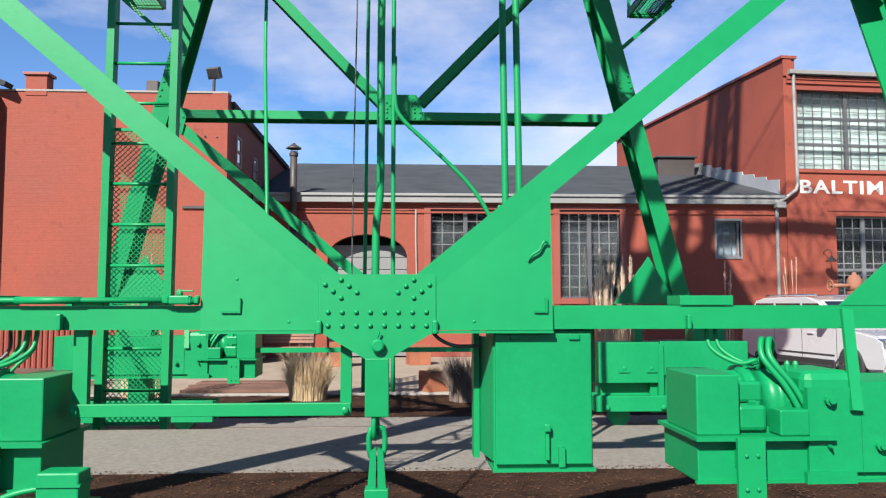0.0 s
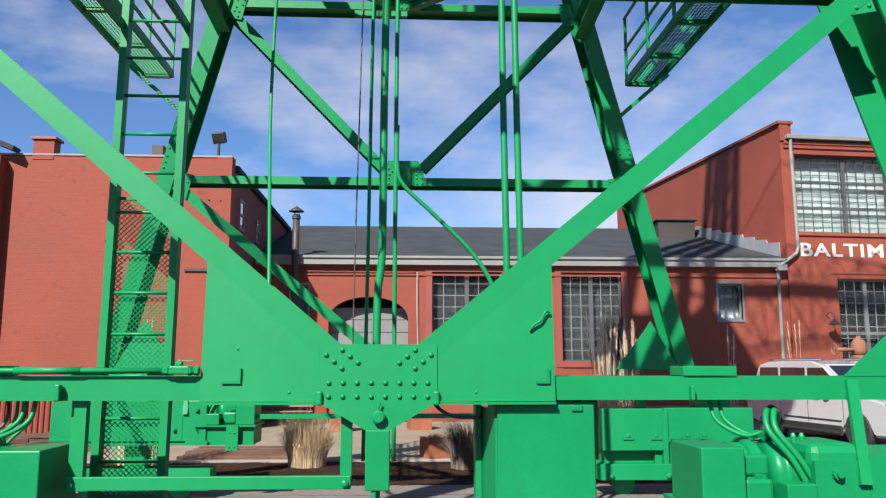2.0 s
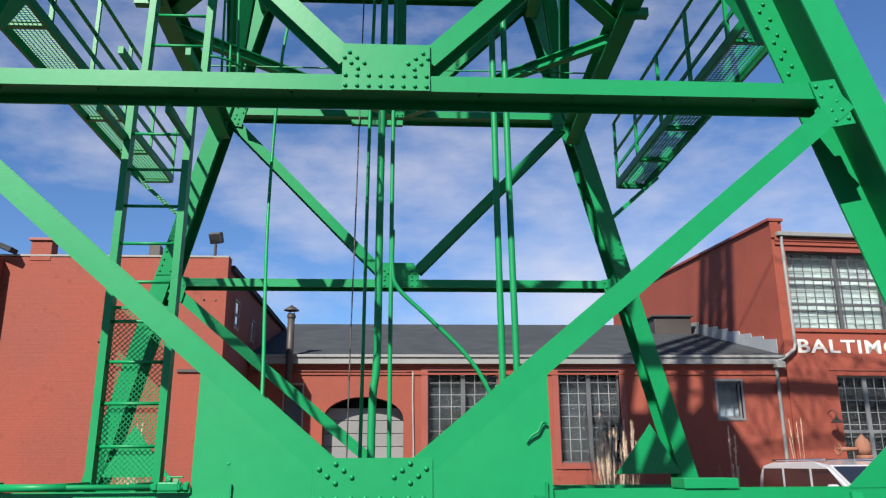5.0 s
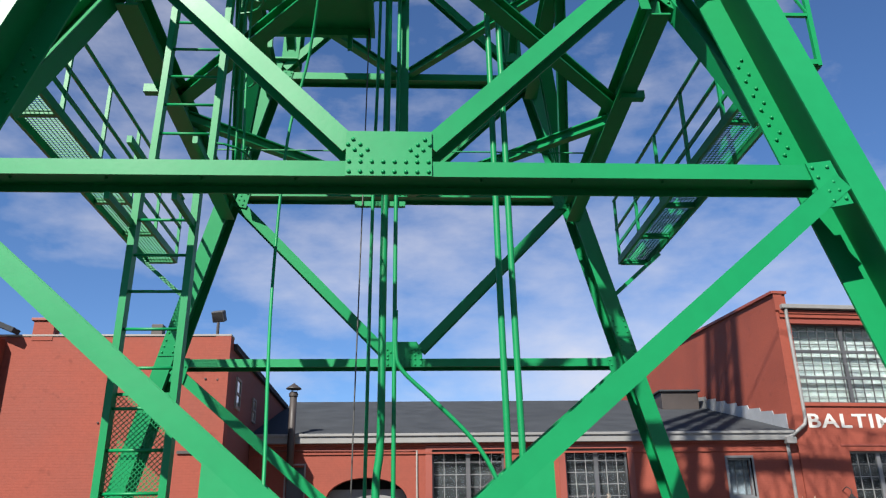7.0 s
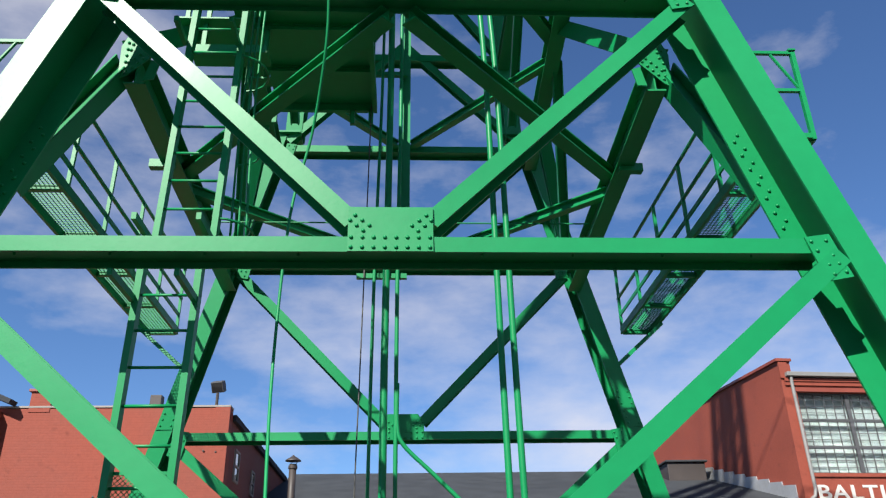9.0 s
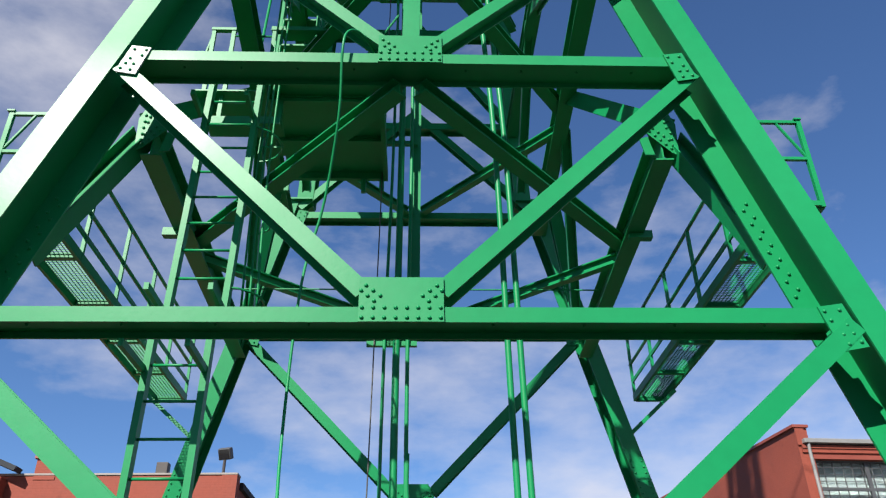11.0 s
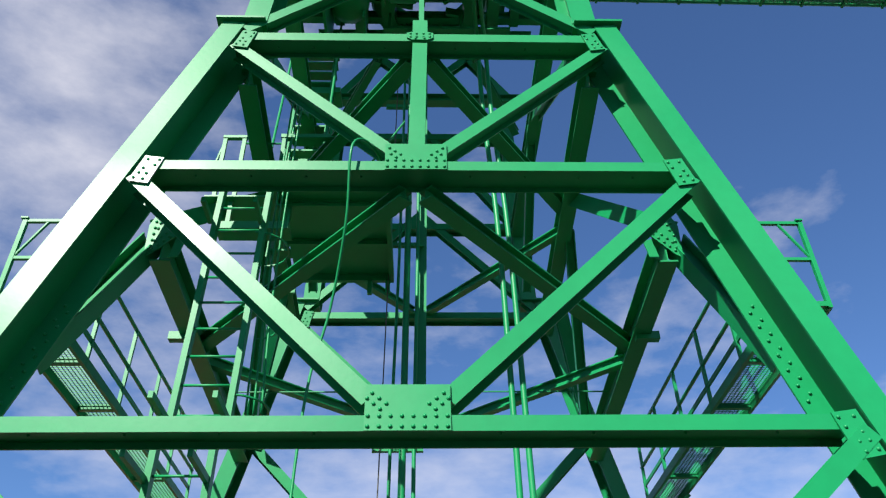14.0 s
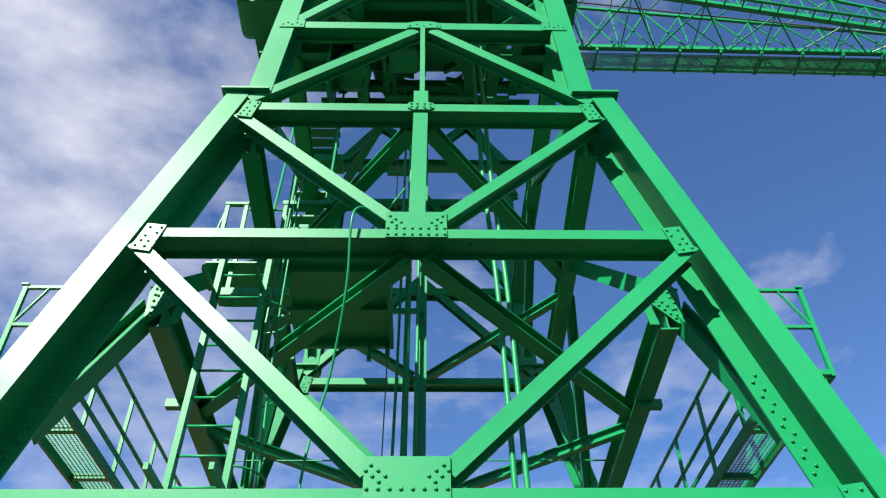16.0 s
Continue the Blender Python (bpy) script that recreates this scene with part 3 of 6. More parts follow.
lettering.matrix_world = pose(13.97, WY - 0.07, 5.77, 90, 0, 0) @ Matrix.Diagonal((1.36, 1, 1, 1))
txt.materials.append(LETTER)
lettering.parent = tall
tagged(lettering, "bold white painted capital letters")
tall.matrix_world = turn_
lamp = thing("wall_lamp", "small rusty gooseneck lamp fixed to the brick wall", "wall lamp")
part("arm", tube(bend([(14.82, WY - 0.07, 3.65), (14.82, WY - 0.3, 3.75), (14.84, WY - 0.5, 3.66), (14.84, WY - 0.5, 3.5)]), 0.018, 8), SOOT, lamp)
part("shade", lathe([(0.05, 3.52), (0.06, 3.46), (0.2, 3.34), (0.2, 3.32), (0.05, 3.4)], (14.84, WY - 0.5, 0)), SOOT, lamp)

lamp.matrix_world = turn_

# flat-roofed building beside the low hall
block = thing("flat_roofed_brick_building", "two-storey flat-roofed brick building painted red with a pale coping", "building")
AX, AY = -5.17, 23.0
part("wall", boxes((-22, AX, AY, AY + 0.4, 0, 8.0)), BRICK, block)
part("side_wall", boxes((AX - 0.4, AX, AY + 0.4, 34.5, 0, 7.72)), BRICK_DARK, block)
part("corner_return", boxes((AX - 0.42, AX + 0.02, AY - 0.02, AY + 0.42, 0, 8.02)), BRICK, block)
part("coping", boxes((-22, AX + 0.03, AY - 0.03, AY + 0.43, 8.02, 8.08), bevel=0.01), COPING, block)
part("roof", boxes((-22, AX + 0.12, AY + 0.46, 34.6, 7.72, 7.9)), SHINGLE, block)
part("chimney", boxes((-10.95, -10.35, AY - 0.02, AY + 0.4, 7.9, 8.5)), BRICK, block)
part("chimney_cap", boxes((-11.02, -10.28, AY - 0.08, AY + 0.46, 8.5, 8.58), bevel=0.01), TRIM_RED, block)
part("string_course", boxes((-6.4, AX + 0.04, AY - 0.06, AY - 0.02, 4.62, 4.7)), SOOT, block)
for y0, y1, z0, z1 in ((24.2, 24.9, 6.1, 7.05), (27.0, 27.6, 6.1, 6.9)):
    wnd = new("window")
    wnd.parent = block
    part("frame", boxes((AX, AX + 0.05, y0, y0 + 0.07, z0, z1), (AX, AX + 0.05, y1 - 0.07, y1, z0, z1), (AX, AX + 0.05, y0 + 0.07, y1 - 0.07, z0, z0 + 0.07),
                        (AX, AX + 0.05, y0 + 0.07, y1 - 0.07, z1 - 0.07, z1), (AX, AX + 0.05, y0 + 0.07, y1 - 0.07, (z0 + z1) / 2 - 0.03, (z0 + z1) / 2 + 0.03)), COPING, wnd)
    part("pane", boxes((AX, AX + 0.02, y0 + 0.07, y1 - 0.07, z0 + 0.07, z1 - 0.07)), CAR_GLASS, wnd)
for x, z in ((-5.8, 6.75), (-5.45, 6.72), (-8.6, 6.9), (-8.7, 5.5)):
    part("tie_plate", lathe([(0.03, 0), (0.03, 0.03), (0.01, 0.04)], (x, AY, z), "-Y", 10), SOOT, block)
wing = thing("neighbour_wing", "brick side wing with a dark projecting roof verge", "building")
part("wall", boxes((-15, -11.67, AY - 0.4, AY - 0.003, 0, 7.9)), BRICK, wing)
part("roof", extrude_profile((-11.32, AY - 0.45, 8.12), (-15, AY - 0.45, 9.6), (0, -1, 0), [(-0.07, 0), (0.07, 0), (0.07, -0.44), (-0.07, -0.44)]), SHINGLE, wing)
flood = thing("floodlight", "square grey floodlight on a short roof bracket", "floodlight")
part("bracket", tube([(-5.62, AY + 0.2, 8.08), (-5.62, AY + 0.2, 8.5)], 0.045, 8), SOOT, flood)
part("base_plate", boxes((-5.85, -5.4, AY + 0.1, AY + 0.3, 8.08, 8.11)), SOOT, flood)
hd = part("housing", boxes((-0.2, 0.2, -0.08, 0.12, -0.17, 0.17), bevel=0.03), FRAME_DARK, flood)
hd.matrix_local = pose(-5.62, AY + 0.18, 8.68, 25, 0, -18)
ln = part("lens", boxes((-0.17, 0.17, -0.085, -0.078, -0.14, 0.14)), CAR_GLASS, flood)
ln.matrix_local = pose(-5.62, AY + 0.18, 8.68, 25, 0, -18)
unit = thing("roof_exhaust", "small grey metal exhaust box on the flat roof", "roof vent")
part("housing", boxes((-7.72, -7.38, AY + 0.6, AY + 0.9, 7.9, 8.56), bevel=0.015), SOOT, unit)
fence = thing("corrugated_fence", "low red corrugated metal fence panel", "fence")
for k in range(26):
    part("rib", tube([(-11.5 + k * 0.14, 21.0, 0.0), (-11.5 + k * 0.14, 21.0, 1.25)], 0.07, 8), TRIM_RED, fence)


# ---- crane: plan numbers ----
def yf(z):
    """Front frame: outer face of the steel at height z."""
    return 5.2 + 0.06 * (z - 4.7)


def yr(z):
    """Rear frame: face towards the front frame."""
    return 11.85 - 0.085 * (z - 4.7)


def cf(z):
    return -0.165 + 0.0153 * (z - 2)


CR = -0.05
KNEE, TOP = 9.87, 14.0


def half(z):
    """Outer half width of the tower at height z."""
    return 2.27 + 0.285 * (KNEE - z) if z <= KNEE else 2.07 - 0.05 * (z - KNEE)


SILL, B1, B2, B3, B4, B5 = (1.73, 1.88), (4.68, 4.805), (7.43, 7.545), (9.53, 9.655), (11.38, 11.52), (13.55, 13.7)
crane = thing("portal_crane", "tall glossy green riveted steel portal crane tower", "crane")
rivet_mesh = mesh_of(lathe([(0.0165, 0), (0.0165, 0.004), (0.014, 0.011), (0.008, 0.016), (0.002, 0.0175)], (0, 0, 0), "Z", 8), "rivet", GREEN, True)


def rivets(holder, points, y, size=1.0, back=False):
    for x, z in points:
        o = new("rivet", rivet_mesh)
        o.parent = holder
        yy = y(z) if callable(y) else y
        o.matrix_local = pose(x, yy, z, 90 if not back else -90, 0, 0) @ Matrix.Diagonal((size, size, size, 1))


def gusset(outline, y, t, points, name="gusset_plate", size=1.0, mat=None, label=""):
    g = part(name, plate(outline, [y(p[1]) for p in outline], t), mat or GREEN, crane, label)
    rivets(g, points, y, size, back=False)
    return g


def frame_face(front):
    y = yf if front else yr
    n = (0, -1, 0)
    c = cf if front else (lambda z: CR)
    d_beam = 0.33
    s = "front" if front else "rear"
    f_w = 0.255
    for sg in (-1, 1):
        # main leg, lower and upper length
        z0 = 1.6
        p0 = (c(z0) + sg * (half(z0) - f_w / 2), y(z0), z0)
        p1 = (c(KNEE) + sg * (half(KNEE) - f_w / 2), y(KNEE), KNEE)
        part("leg", extrude_profile(p0, p1, n, leg_profile(f_w * 0.97, 0.50, 0.022, 0.11 if front else 0.0, sg)), GREEN, crane)
        zk = KNEE + 0.03
        part("upper_leg", hbeam((c(zk) + sg * (half(zk + 0.01) - 0.15), y(zk), zk), (c(TOP) + sg * (half(TOP) - 0.15), y(TOP), TOP), n, 0.28, 0.42, 0.02), GREEN, crane)
        kx = c(KNEE) + sg * (half(KNEE) - 0.2)
        part("knee_plate", boxes((kx - 0.28, kx + 0.28, y(KNEE) - 0.06, y(KNEE) + 0.62, KNEE, KNEE + 0.03)), GREEN, crane)
    # cross beams
    for (za, zb), dep in ((SILL, 0.30), (B1, d_beam), (B2, d_beam), (B3, 0.26), (B4, 0.22), (B5, 0.22)):
        zm = (za + zb) / 2 - (0 if front or za > 2 else 0.16)
        e = half(zm) - (0.34 if za > 2 else 0.05)
        if zm > KNEE:
            e = half(zm) - 0.28
        part("cross_beam", hbeam((c(zm) - e, y(zm) + 0.006, zm), (c(zm) + e, y(zm) + 0.006, zm), n, zb - za, dep), GREEN, crane)
    # braces
    rows = [(0.25, 1.98, 4.66, 0.155, 0.20), (0.30, 4.95, 7.36, 0.148, 0.24), (0.26, 7.72, 9.46, 0.128, 0.2)]
    for off, za, zb, w, d in rows:
        for sg in (-1, 1):
            over = -0.021 if front and za < 2 else 0.012
            a = (c(za) + sg * off, y(za) + over, za)
            b = (c(zb) + sg * (half(zb) - 0.30), y(zb) + over, zb)
            part("brace", hbeam(a, b, n, w, d, 0.014), GREEN, crane)
    for sg in (-1, 1):
        for (za, zb) in ((9.74, 11.36), (11.6, 13.5)):
            a = (c(za) + sg * (half(za) - 0.3), y(za) + 0.012, za)
            zb += 0 if front else 0.35
            b = (c(zb) + sg * (0.1 if front else 0.03), y(zb) + (0.012 if front else 0.012 + 0.004 * sg), zb)
            part("brace", hbeam(a, b, n, 0.13, 0.16, 0.012), GREEN, crane)
    part("centre_post", hbeam((c(7.6), y(7.6) + 0.014, 7.6), (c(9.5), y(9.5) + 0.014, 9.5), n, 0.165, 0.2), GREEN, crane)
    part("upper_post", boxes((c(10.6) - 0.03, c(10.6) + 0.03, y(10.6) + 0.03, y(10.6) + 0.09, 9.9, 11.4)), GREEN, crane)
    # middle gussets with their rivets
    for (za, zb), wd, up in ((B1, 0.645, 0.38), (B2, 0.60, 0.35)):
        x = c(za)
        out = [(x - wd / 2, za - 0.005), (x + wd / 2, za - 0.005), (x + wd / 2, za + up * 0.62), (x + wd * 0.36, za + up), (x - wd * 0.36, za + up), (x - wd / 2, za + up * 0.62)]
        if front:
            out = [(x - wd / 2, za - 0.005), (x + wd / 2, za - 0.005), (x + wd / 2, za + up), (x - wd / 2, za + up)]
        pts = [(x - wd * 0.46 + wd * 0.92 * i / 7, za + 0.028 + 0.085 * j) for i in range(8) for j in (0, 1)]
        for sg in (-1, 1):
            for k in range(3):
                pts += [(x + sg * (wd * 0.25 + 0.055 * k), za + up * 0.62 + 0.045 * k - 0.02), (x + sg * (wd * 0.33 + 0.05 * k - 0.005), za + up * 0.5 + 0.045 * k - 0.02)]
        pts = [p for p in pts if abs(p[0] - x) < wd * 0.485 and p[1] < za + up - 0.02]
        gusset(out, lambda z: y(z) - 0.012, 0.014, pts)
    x, za = c(9.6), B3[0]
    gusset([(x - 0.09, za), (x + 0.09, za), (x + 0.15, za + 0.04), (x + 0.15, za + 0.13), (x + 0.085, za + 0.15), (x + 0.085, za + 0.38), (x - 0.085, za + 0.38),
            (x - 0.085, za + 0.15), (x - 0.15, za + 0.13), (x - 0.15, za + 0.04)], lambda z: y(z) - 0.012, 0.014,
           [(x + dx, za + dz) for dx in (-0.11, -0.04, 0.04, 0.11) for dz in (0.05, 0.11)] + [(x + dx, za + 0.02) for dx in (-0.05, 0.05)], size=0.9)
    x, za = c(11.4), B4[0]
    gusset([(x - 0.22, za), (x + 0.22, za), (x + 0.22, za + 0.12), (x + 0.1, za + 0.16), (x - 0.1, za + 0.16), (x - 0.22, za + 0.12)], lambda z: y(z) - 0.012, 0.014,
           [(x - 0.18 + 0.09 * k, za + 0.04 + 0.04 * (k % 2)) for k in range(5)], size=0.8)
    # end gussets where beams and braces meet the legs
    for sg in (-1, 1):
        for zb, sz in ((B1[0] - 0.05, 1.0), (B2[0] - 0.03, 0.92), (B3[0] - 0.02, 0.8), (B4[0] + 0.02, 0.7)):
            xi = c(zb) + sg * (half(zb) - 0.33 if zb < KNEE else half(zb) - 0.3)
            out = [(xi - sg * 0.15 * sz, zb - 0.20 * sz), (xi + sg * 0.06 * sz, zb - 0.16 * sz), (xi - sg * 0.04 * sz, zb + 0.21 * sz), (xi - sg * 0.24 * sz, zb + 0.18 * sz)]
            if zb > KNEE:
                out = [(xi + sg * 0.2, zb - 0.04), (xi + sg * 0.2, zb + 0.14), (xi - sg * 0.12, zb + 0.14), (xi - sg * 0.12, zb - 0.04)]
            if sg > 0:
                out = out[::-1]
            pts = [(xi - sg * 0.20 * sz, zb + 0.14 * sz), (xi - sg * 0.17 * sz, zb + 0.06 * sz), (xi - sg * 0.08 * sz, zb + 0.15 * sz), (xi - sg * 0.06 * sz, zb + 0.02 * sz),
                   (xi - sg * 0.11 * sz, zb - 0.06 * sz), (xi - sg * 0.03 * sz, zb - 0.05 * sz), (xi - sg * 0.09 * sz, zb - 0.14 * sz), (xi + sg * 0.01 * sz, zb - 0.12 * sz)]
            if zb > KNEE:
                pts = [(xi + sg * (-0.08 + 0.06 * k), zb + 0.02 + 0.04 * (k % 2)) for k in range(5)]
            # left plate at B2 gets its bright highlight as a pale colour
            glint = front and sg < 0 and abs(zb - (B2[0] - 0.03)) < 0.01
            gusset(out, lambda z: y(z) - 0.014, 0.016, pts, size=0.8 if sz < 0.9 else 0.95, mat=GLINT_GREY if glint else GREEN,
                   label="gusset plate coloured pale grey as a painted highlight" if glint else "")


frame_face(True)
frame_face(False)

# lower web plates and the central riveted plate of the front sill
c0 = cf(2)


def face(z):
    return yf(z) - 0.006


for sg, xo, zo in ((-1, -1.27, 2.80), (1, 0.955, 2.80)):
    xi = -0.53 if sg < 0 else 0.2
    out = [(xo, 1.725), (xi, 1.725), (xi, 2.12), (xo, zo)]
    if sg > 0:
        out = out[::-1]
    web = part("web_plate", plate(out, [face(p[1]) - 0.012 for p in out], 0.02), GREEN, crane)
    part("weld_seam", tube([(xi, face(z) - 0.014, z) for z in [1.76 + 0.03 * k for k in range(11)]], 0.008, 6), GREEN_OLD, web)
    part("hinge_lug", boxes((xi - 0.018, xi + 0.018, face(1.76) - 0.05, face(1.76) - 0.01, 1.70, 1.79), bevel=0.012), GREEN_OLD, web)
    part("corner_clip", boxes((xo + (0.24 if sg < 0 else -0.05), xo + (0.25 if sg < 0 else -0.035), face(1.86) - 0.03, face(1.86) - 0.01, 1.835, 1.93),
                              (xo + (0.13 if sg < 0 else -0.12), xo + (0.24 if sg < 0 else -0.05), face(1.86) - 0.03, face(1.86) - 0.01, 1.835, 1.85)), GREEN_OLD, web)
tip = 1.545
mid = [(c0 - 0.37, 1.72), (c0 - 0.07, tip), (c0 + 0.07, tip), (c0 + 0.37, 1.72), (c0 + 0.37, 2.08), (c0 - 0.37, 2.08)]
pts = [(c0 - 0.31 + 0.0885 * i, z) for i in range(8) for z in (1.755, 1.84)]
for sg in (-1, 1):
    pts += [(c0 + sg * (0.13 + 0.05 * k), 1.965 + 0.04 * k) for k in range(3)] + [(c0 + sg * (0.23 + 0.05 * k), 1.93 + 0.042 * k) for k in range(3)]
gusset(mid, lambda z: face(z) - 0.02, 0.03, pts, name="centre_plate")
part("pin", lathe([(0.042, 0), (0.042, 0.02), (0.03, 0.03)], (c0 + 0.005, face(1.62) - 0.04, 1.63), "-Y", 16), GREEN_OLD, crane, smooth=False)
part("split_pin", tube([(c0 + 0.01, face(1.65) - 0.05, 1.6), (c0 + 0.0, face(1.65) - 0.05, 1.68), (c0 + 0.015, face(1.65) - 0.05, 1.72)], 0.007, 6), GREEN_OLD, crane)
part("hook_latch", tube(bend([(0.80, face(2.2) - 0.03, 2.17), (0.83, face(2.2) - 0.04, 2.21), (0.87, face(2.2) - 0.04, 2.235), (0.9, face(2.2) - 0.04, 2.29), (0.93, face(2.2) - 0.03, 2.285)], 5), 0.009, 6), GREEN_OLD, crane)
# bearing pad, clip and stop on the sill
part("bearing_pad", boxes((1.79, 2.14, face(1.9) - 0.008, face(1.9) + 0.25, 1.882, 1.945), bevel=0.004), GREEN, crane)
part("bearing_pad", boxes((-2.9, -2.5, face(1.9) - 0.008, face(1.9) + 0.25, 1.882, 1.945), bevel=0.004), GREEN, crane)
part("stiffener", boxes((-2.14, -2.11, face(1.8) - 0.05, face(1.8), 1.73, 1.83), bevel=0.006), GREEN_OLD, crane)
part("stiffener", boxes((1.82, 1.845, face(1.8) - 0.05, face(1.8), 1.73, 1.82), bevel=0.006), GREEN_OLD, crane)
# outer gussets at the foot of the front legs
for sg in (-1, 1):
    out = [(c0 + sg * 3.02, 1.88), (c0 + sg * 4.3, 1.88), (c0 + sg * 4.2, 2.9)]
    part("foot_gusset", plate(out if sg < 0 else out[::-1], face(2.0) - 0.004, 0.016), GREEN, crane)
    out = [(CR + sg * 3.30, 1.88), (CR + sg * 4.3, 1.88), (CR + sg * 3.86, 2.62), (CR + sg * 3.78, 2.5)]
    part("foot_gusset", plate(out if sg < 0 else out[::-1], yr(2.0) - 0.01, 0.016), GREEN, crane)

# ---- side frames and plan bracing ----
for sg in (-1, 1):
    for z, d, inset, y0 in ((7.36, 0.34, 0.375, 6.3), (9.50, 0.3, 0.40, yf(9.5) + 0.4), (11.45, 0.24, 0.22, yf(11.45) + 0.4)):
        x = cf(z) + sg * (half(z) - inset)
        part("side_beam", hbeam((x, y0, z), (CR + sg * (half(z) - 0.2), yr(z) + 0.02, z), (0, 0, 1), 0.21, d), GREEN, crane)
    # head plate of the side beam, with the angle cleat under it
    kx = cf(7.3) + sg * 2.63
    # knee brace from the front leg up to the side beam
    part("knee_brace", hbeam((cf(5.6) + sg * (half(5.6) - 0.30), yf(5.6) + 0.56, 5.55), (kx + sg * 0.03, 6.42, 7.34), (0, -0.35, -1), 0.20, 0.22), GREEN, crane)
    part("knee_brace", hbeam((CR + sg * (half(7.7) - 0.15), yr(7.7) + 0.05, 7.7), (CR + sg * 2.15, 10.1, 9.3), (0, -1, -0.4), 0.2, 0.16), GREEN, crane)
    out = [(kx - sg * 0.18, 7.36), (kx + sg * 0.07, 7.09), (kx + sg * 0.14, 7.05), (kx + sg * 0.16, 7.46), (kx + sg * 0.05, 7.74)]
    kp = part("junction_plate", plate(out[::sg], 6.27, 0.016), GREEN, crane)
    part("cleat", plate([(kx - sg * 0.26, 7.24), (kx - sg * 0.22, 7.03), (kx - sg * 0.12, 7.02), (kx - sg * 0.17, 7.27)][::sg], 6.24, 0.014), GREEN, crane)
    spots = [(-0.13 + 0.05 * i, 7.36 - 0.055 * i) for i in range(5)] + [(-0.09 + 0.05 * i, 7.40 - 0.05 * i) for i in range(4)]
    spots += [(0.02 + 0.012 * i, 7.62 - 0.07 * i) for i in range(4)] + [(0.09, 7.50 - 0.08 * i) for i in range(5)]
    for dx, z in spots:
        o = new("rivet", rivet_mesh)
        o.parent = kp
        o.matrix_local = pose(kx + sg * dx, 6.27, z, 90, 0, 0)
    for i in range(14):
        z = 5.15 + 0.075 * i
        o = new("rivet", rivet_mesh)
        o.parent = kp
        o.matrix_local = pose(cf(z) + sg * (half(z) - 0.30 + 0.06 * (i % 2)), yf(z) + 0.50 - 0.022, z, 90, 0, 0)
    # stub bracket on the side beam
    part("stub_bracket", boxes((cf(7) + sg * 2.6, cf(7) + sg * 2.88, 7.75, 7.85, 6.96, 7.06)), GREEN, crane)
    for z in (7.24, 9.40):
        xs = cf(z) + sg * (half(z) - 0.30)
        part("plan_brace", hbeam((cf(z) + sg * 0.10, yf(z) + 0.30, z + 0.20), (xs, 8.35, z), (0, 0, 1), 0.17, 0.15), GREEN, crane)
        part("plan_brace", hbeam((xs, 8.75, z + 0.06), (CR + sg * 0.12, yr(z) - 0.02, z + 0.33), (0, 0, 1), 0.12, 0.14), GREEN, crane)
    part("side_brace", hbeam((kx + sg * 0.02, 6.3, 7.48), (cf(9.3) + sg * 2.03, 8.05, 9.40), (-sg, -0.5, 0), 0.20, 0.14), GREEN, crane)
    part("side_brace", hbeam((CR + sg * (half(7.6) - 0.25), 11.2, 7.55), (CR + sg * (half(9.3) - 0.2), 8.7, 9.35), (sg, 0, 0), 0.15, 0.14), GREEN, crane)
    part("side_brace", hbeam((cf(9.9) + sg * 1.9, 6.0, 9.8), (cf(9.9) + sg * 1.85, 8.5, 11.4), (sg, 0, 0), 0.15, 0.14), GREEN, crane)
    part("side_brace", hbeam((CR + sg * 1.9, 11.0, 9.8), (CR + sg * 1.85, 8.6, 11.4), (sg, 0, 0), 0.15, 0.14), GREEN, crane)
part("tie_rod", tube([(-2.7, 9.6, 7.2), (2.55, 9.6, 7.2)], 0.012, 6), GREEN, crane)
part("tie_bar", boxes((-2.2, 1.15, 11.86, 11.92, 1.16, 1.23)), GREEN, crane)

# splice plates on the rear legs
for sg in (-1, 1):
    for z in (5.15, 8.2):
        x = CR + sg * (half(z) - 0.13)
        out = [(x - 0.12 + sg * 0.085, z - 0.3), (x + 0.12 + sg * 0.085, z - 0.3), (x + 0.12 - sg * 0.085, z + 0.3), (x - 0.12 - sg * 0.085, z + 0.3)]
        gusset(out, lambda q: yr(q) - 0.012, 0.014, [(x + dx - sg * 0.28 * dz, z + dz) for dx in (-0.08, 0.08) for dz in (-0.24, -0.15, -0.06, 0.06, 0.15, 0.24)], name="splice_plate")

for za, zb in (B1, B2, B3):
    for k in range(-4, 5):
        if k == 0:
            continue
        x = cf(za) + k * (half(za) - 0.5) / 4.6
        part("drain_bolt", lathe([(0.012, 0), (0.012, -0.012), (0.006, -0.02)], (x, yf(za) + 0.16, za + 0.05), "Z", 6), GREEN, crane)
for sg, x0, x1 in ((-1, -1.27, -0.55), (1, 0.955, 0.22)):
    part("bottom_angle", boxes((min(x0, x1), max(x0, x1), face(1.73) - 0.03, face(1.73) + 0.02, 1.705, 1.722)), GREEN, crane)
for x, z in ((-1.05, 2.05), (-0.72, 1.78), (0.62, 2.52), (0.45, 1.78)):
    part("weld_spatter", lathe([(0.012, 0), (0.009, 0.004), (0.003, 0.006)], (x, face(z) - 0.012, z), "-Y", 7), GREEN_OLD, crane)


# ---- ladders ----
LY = 6.0


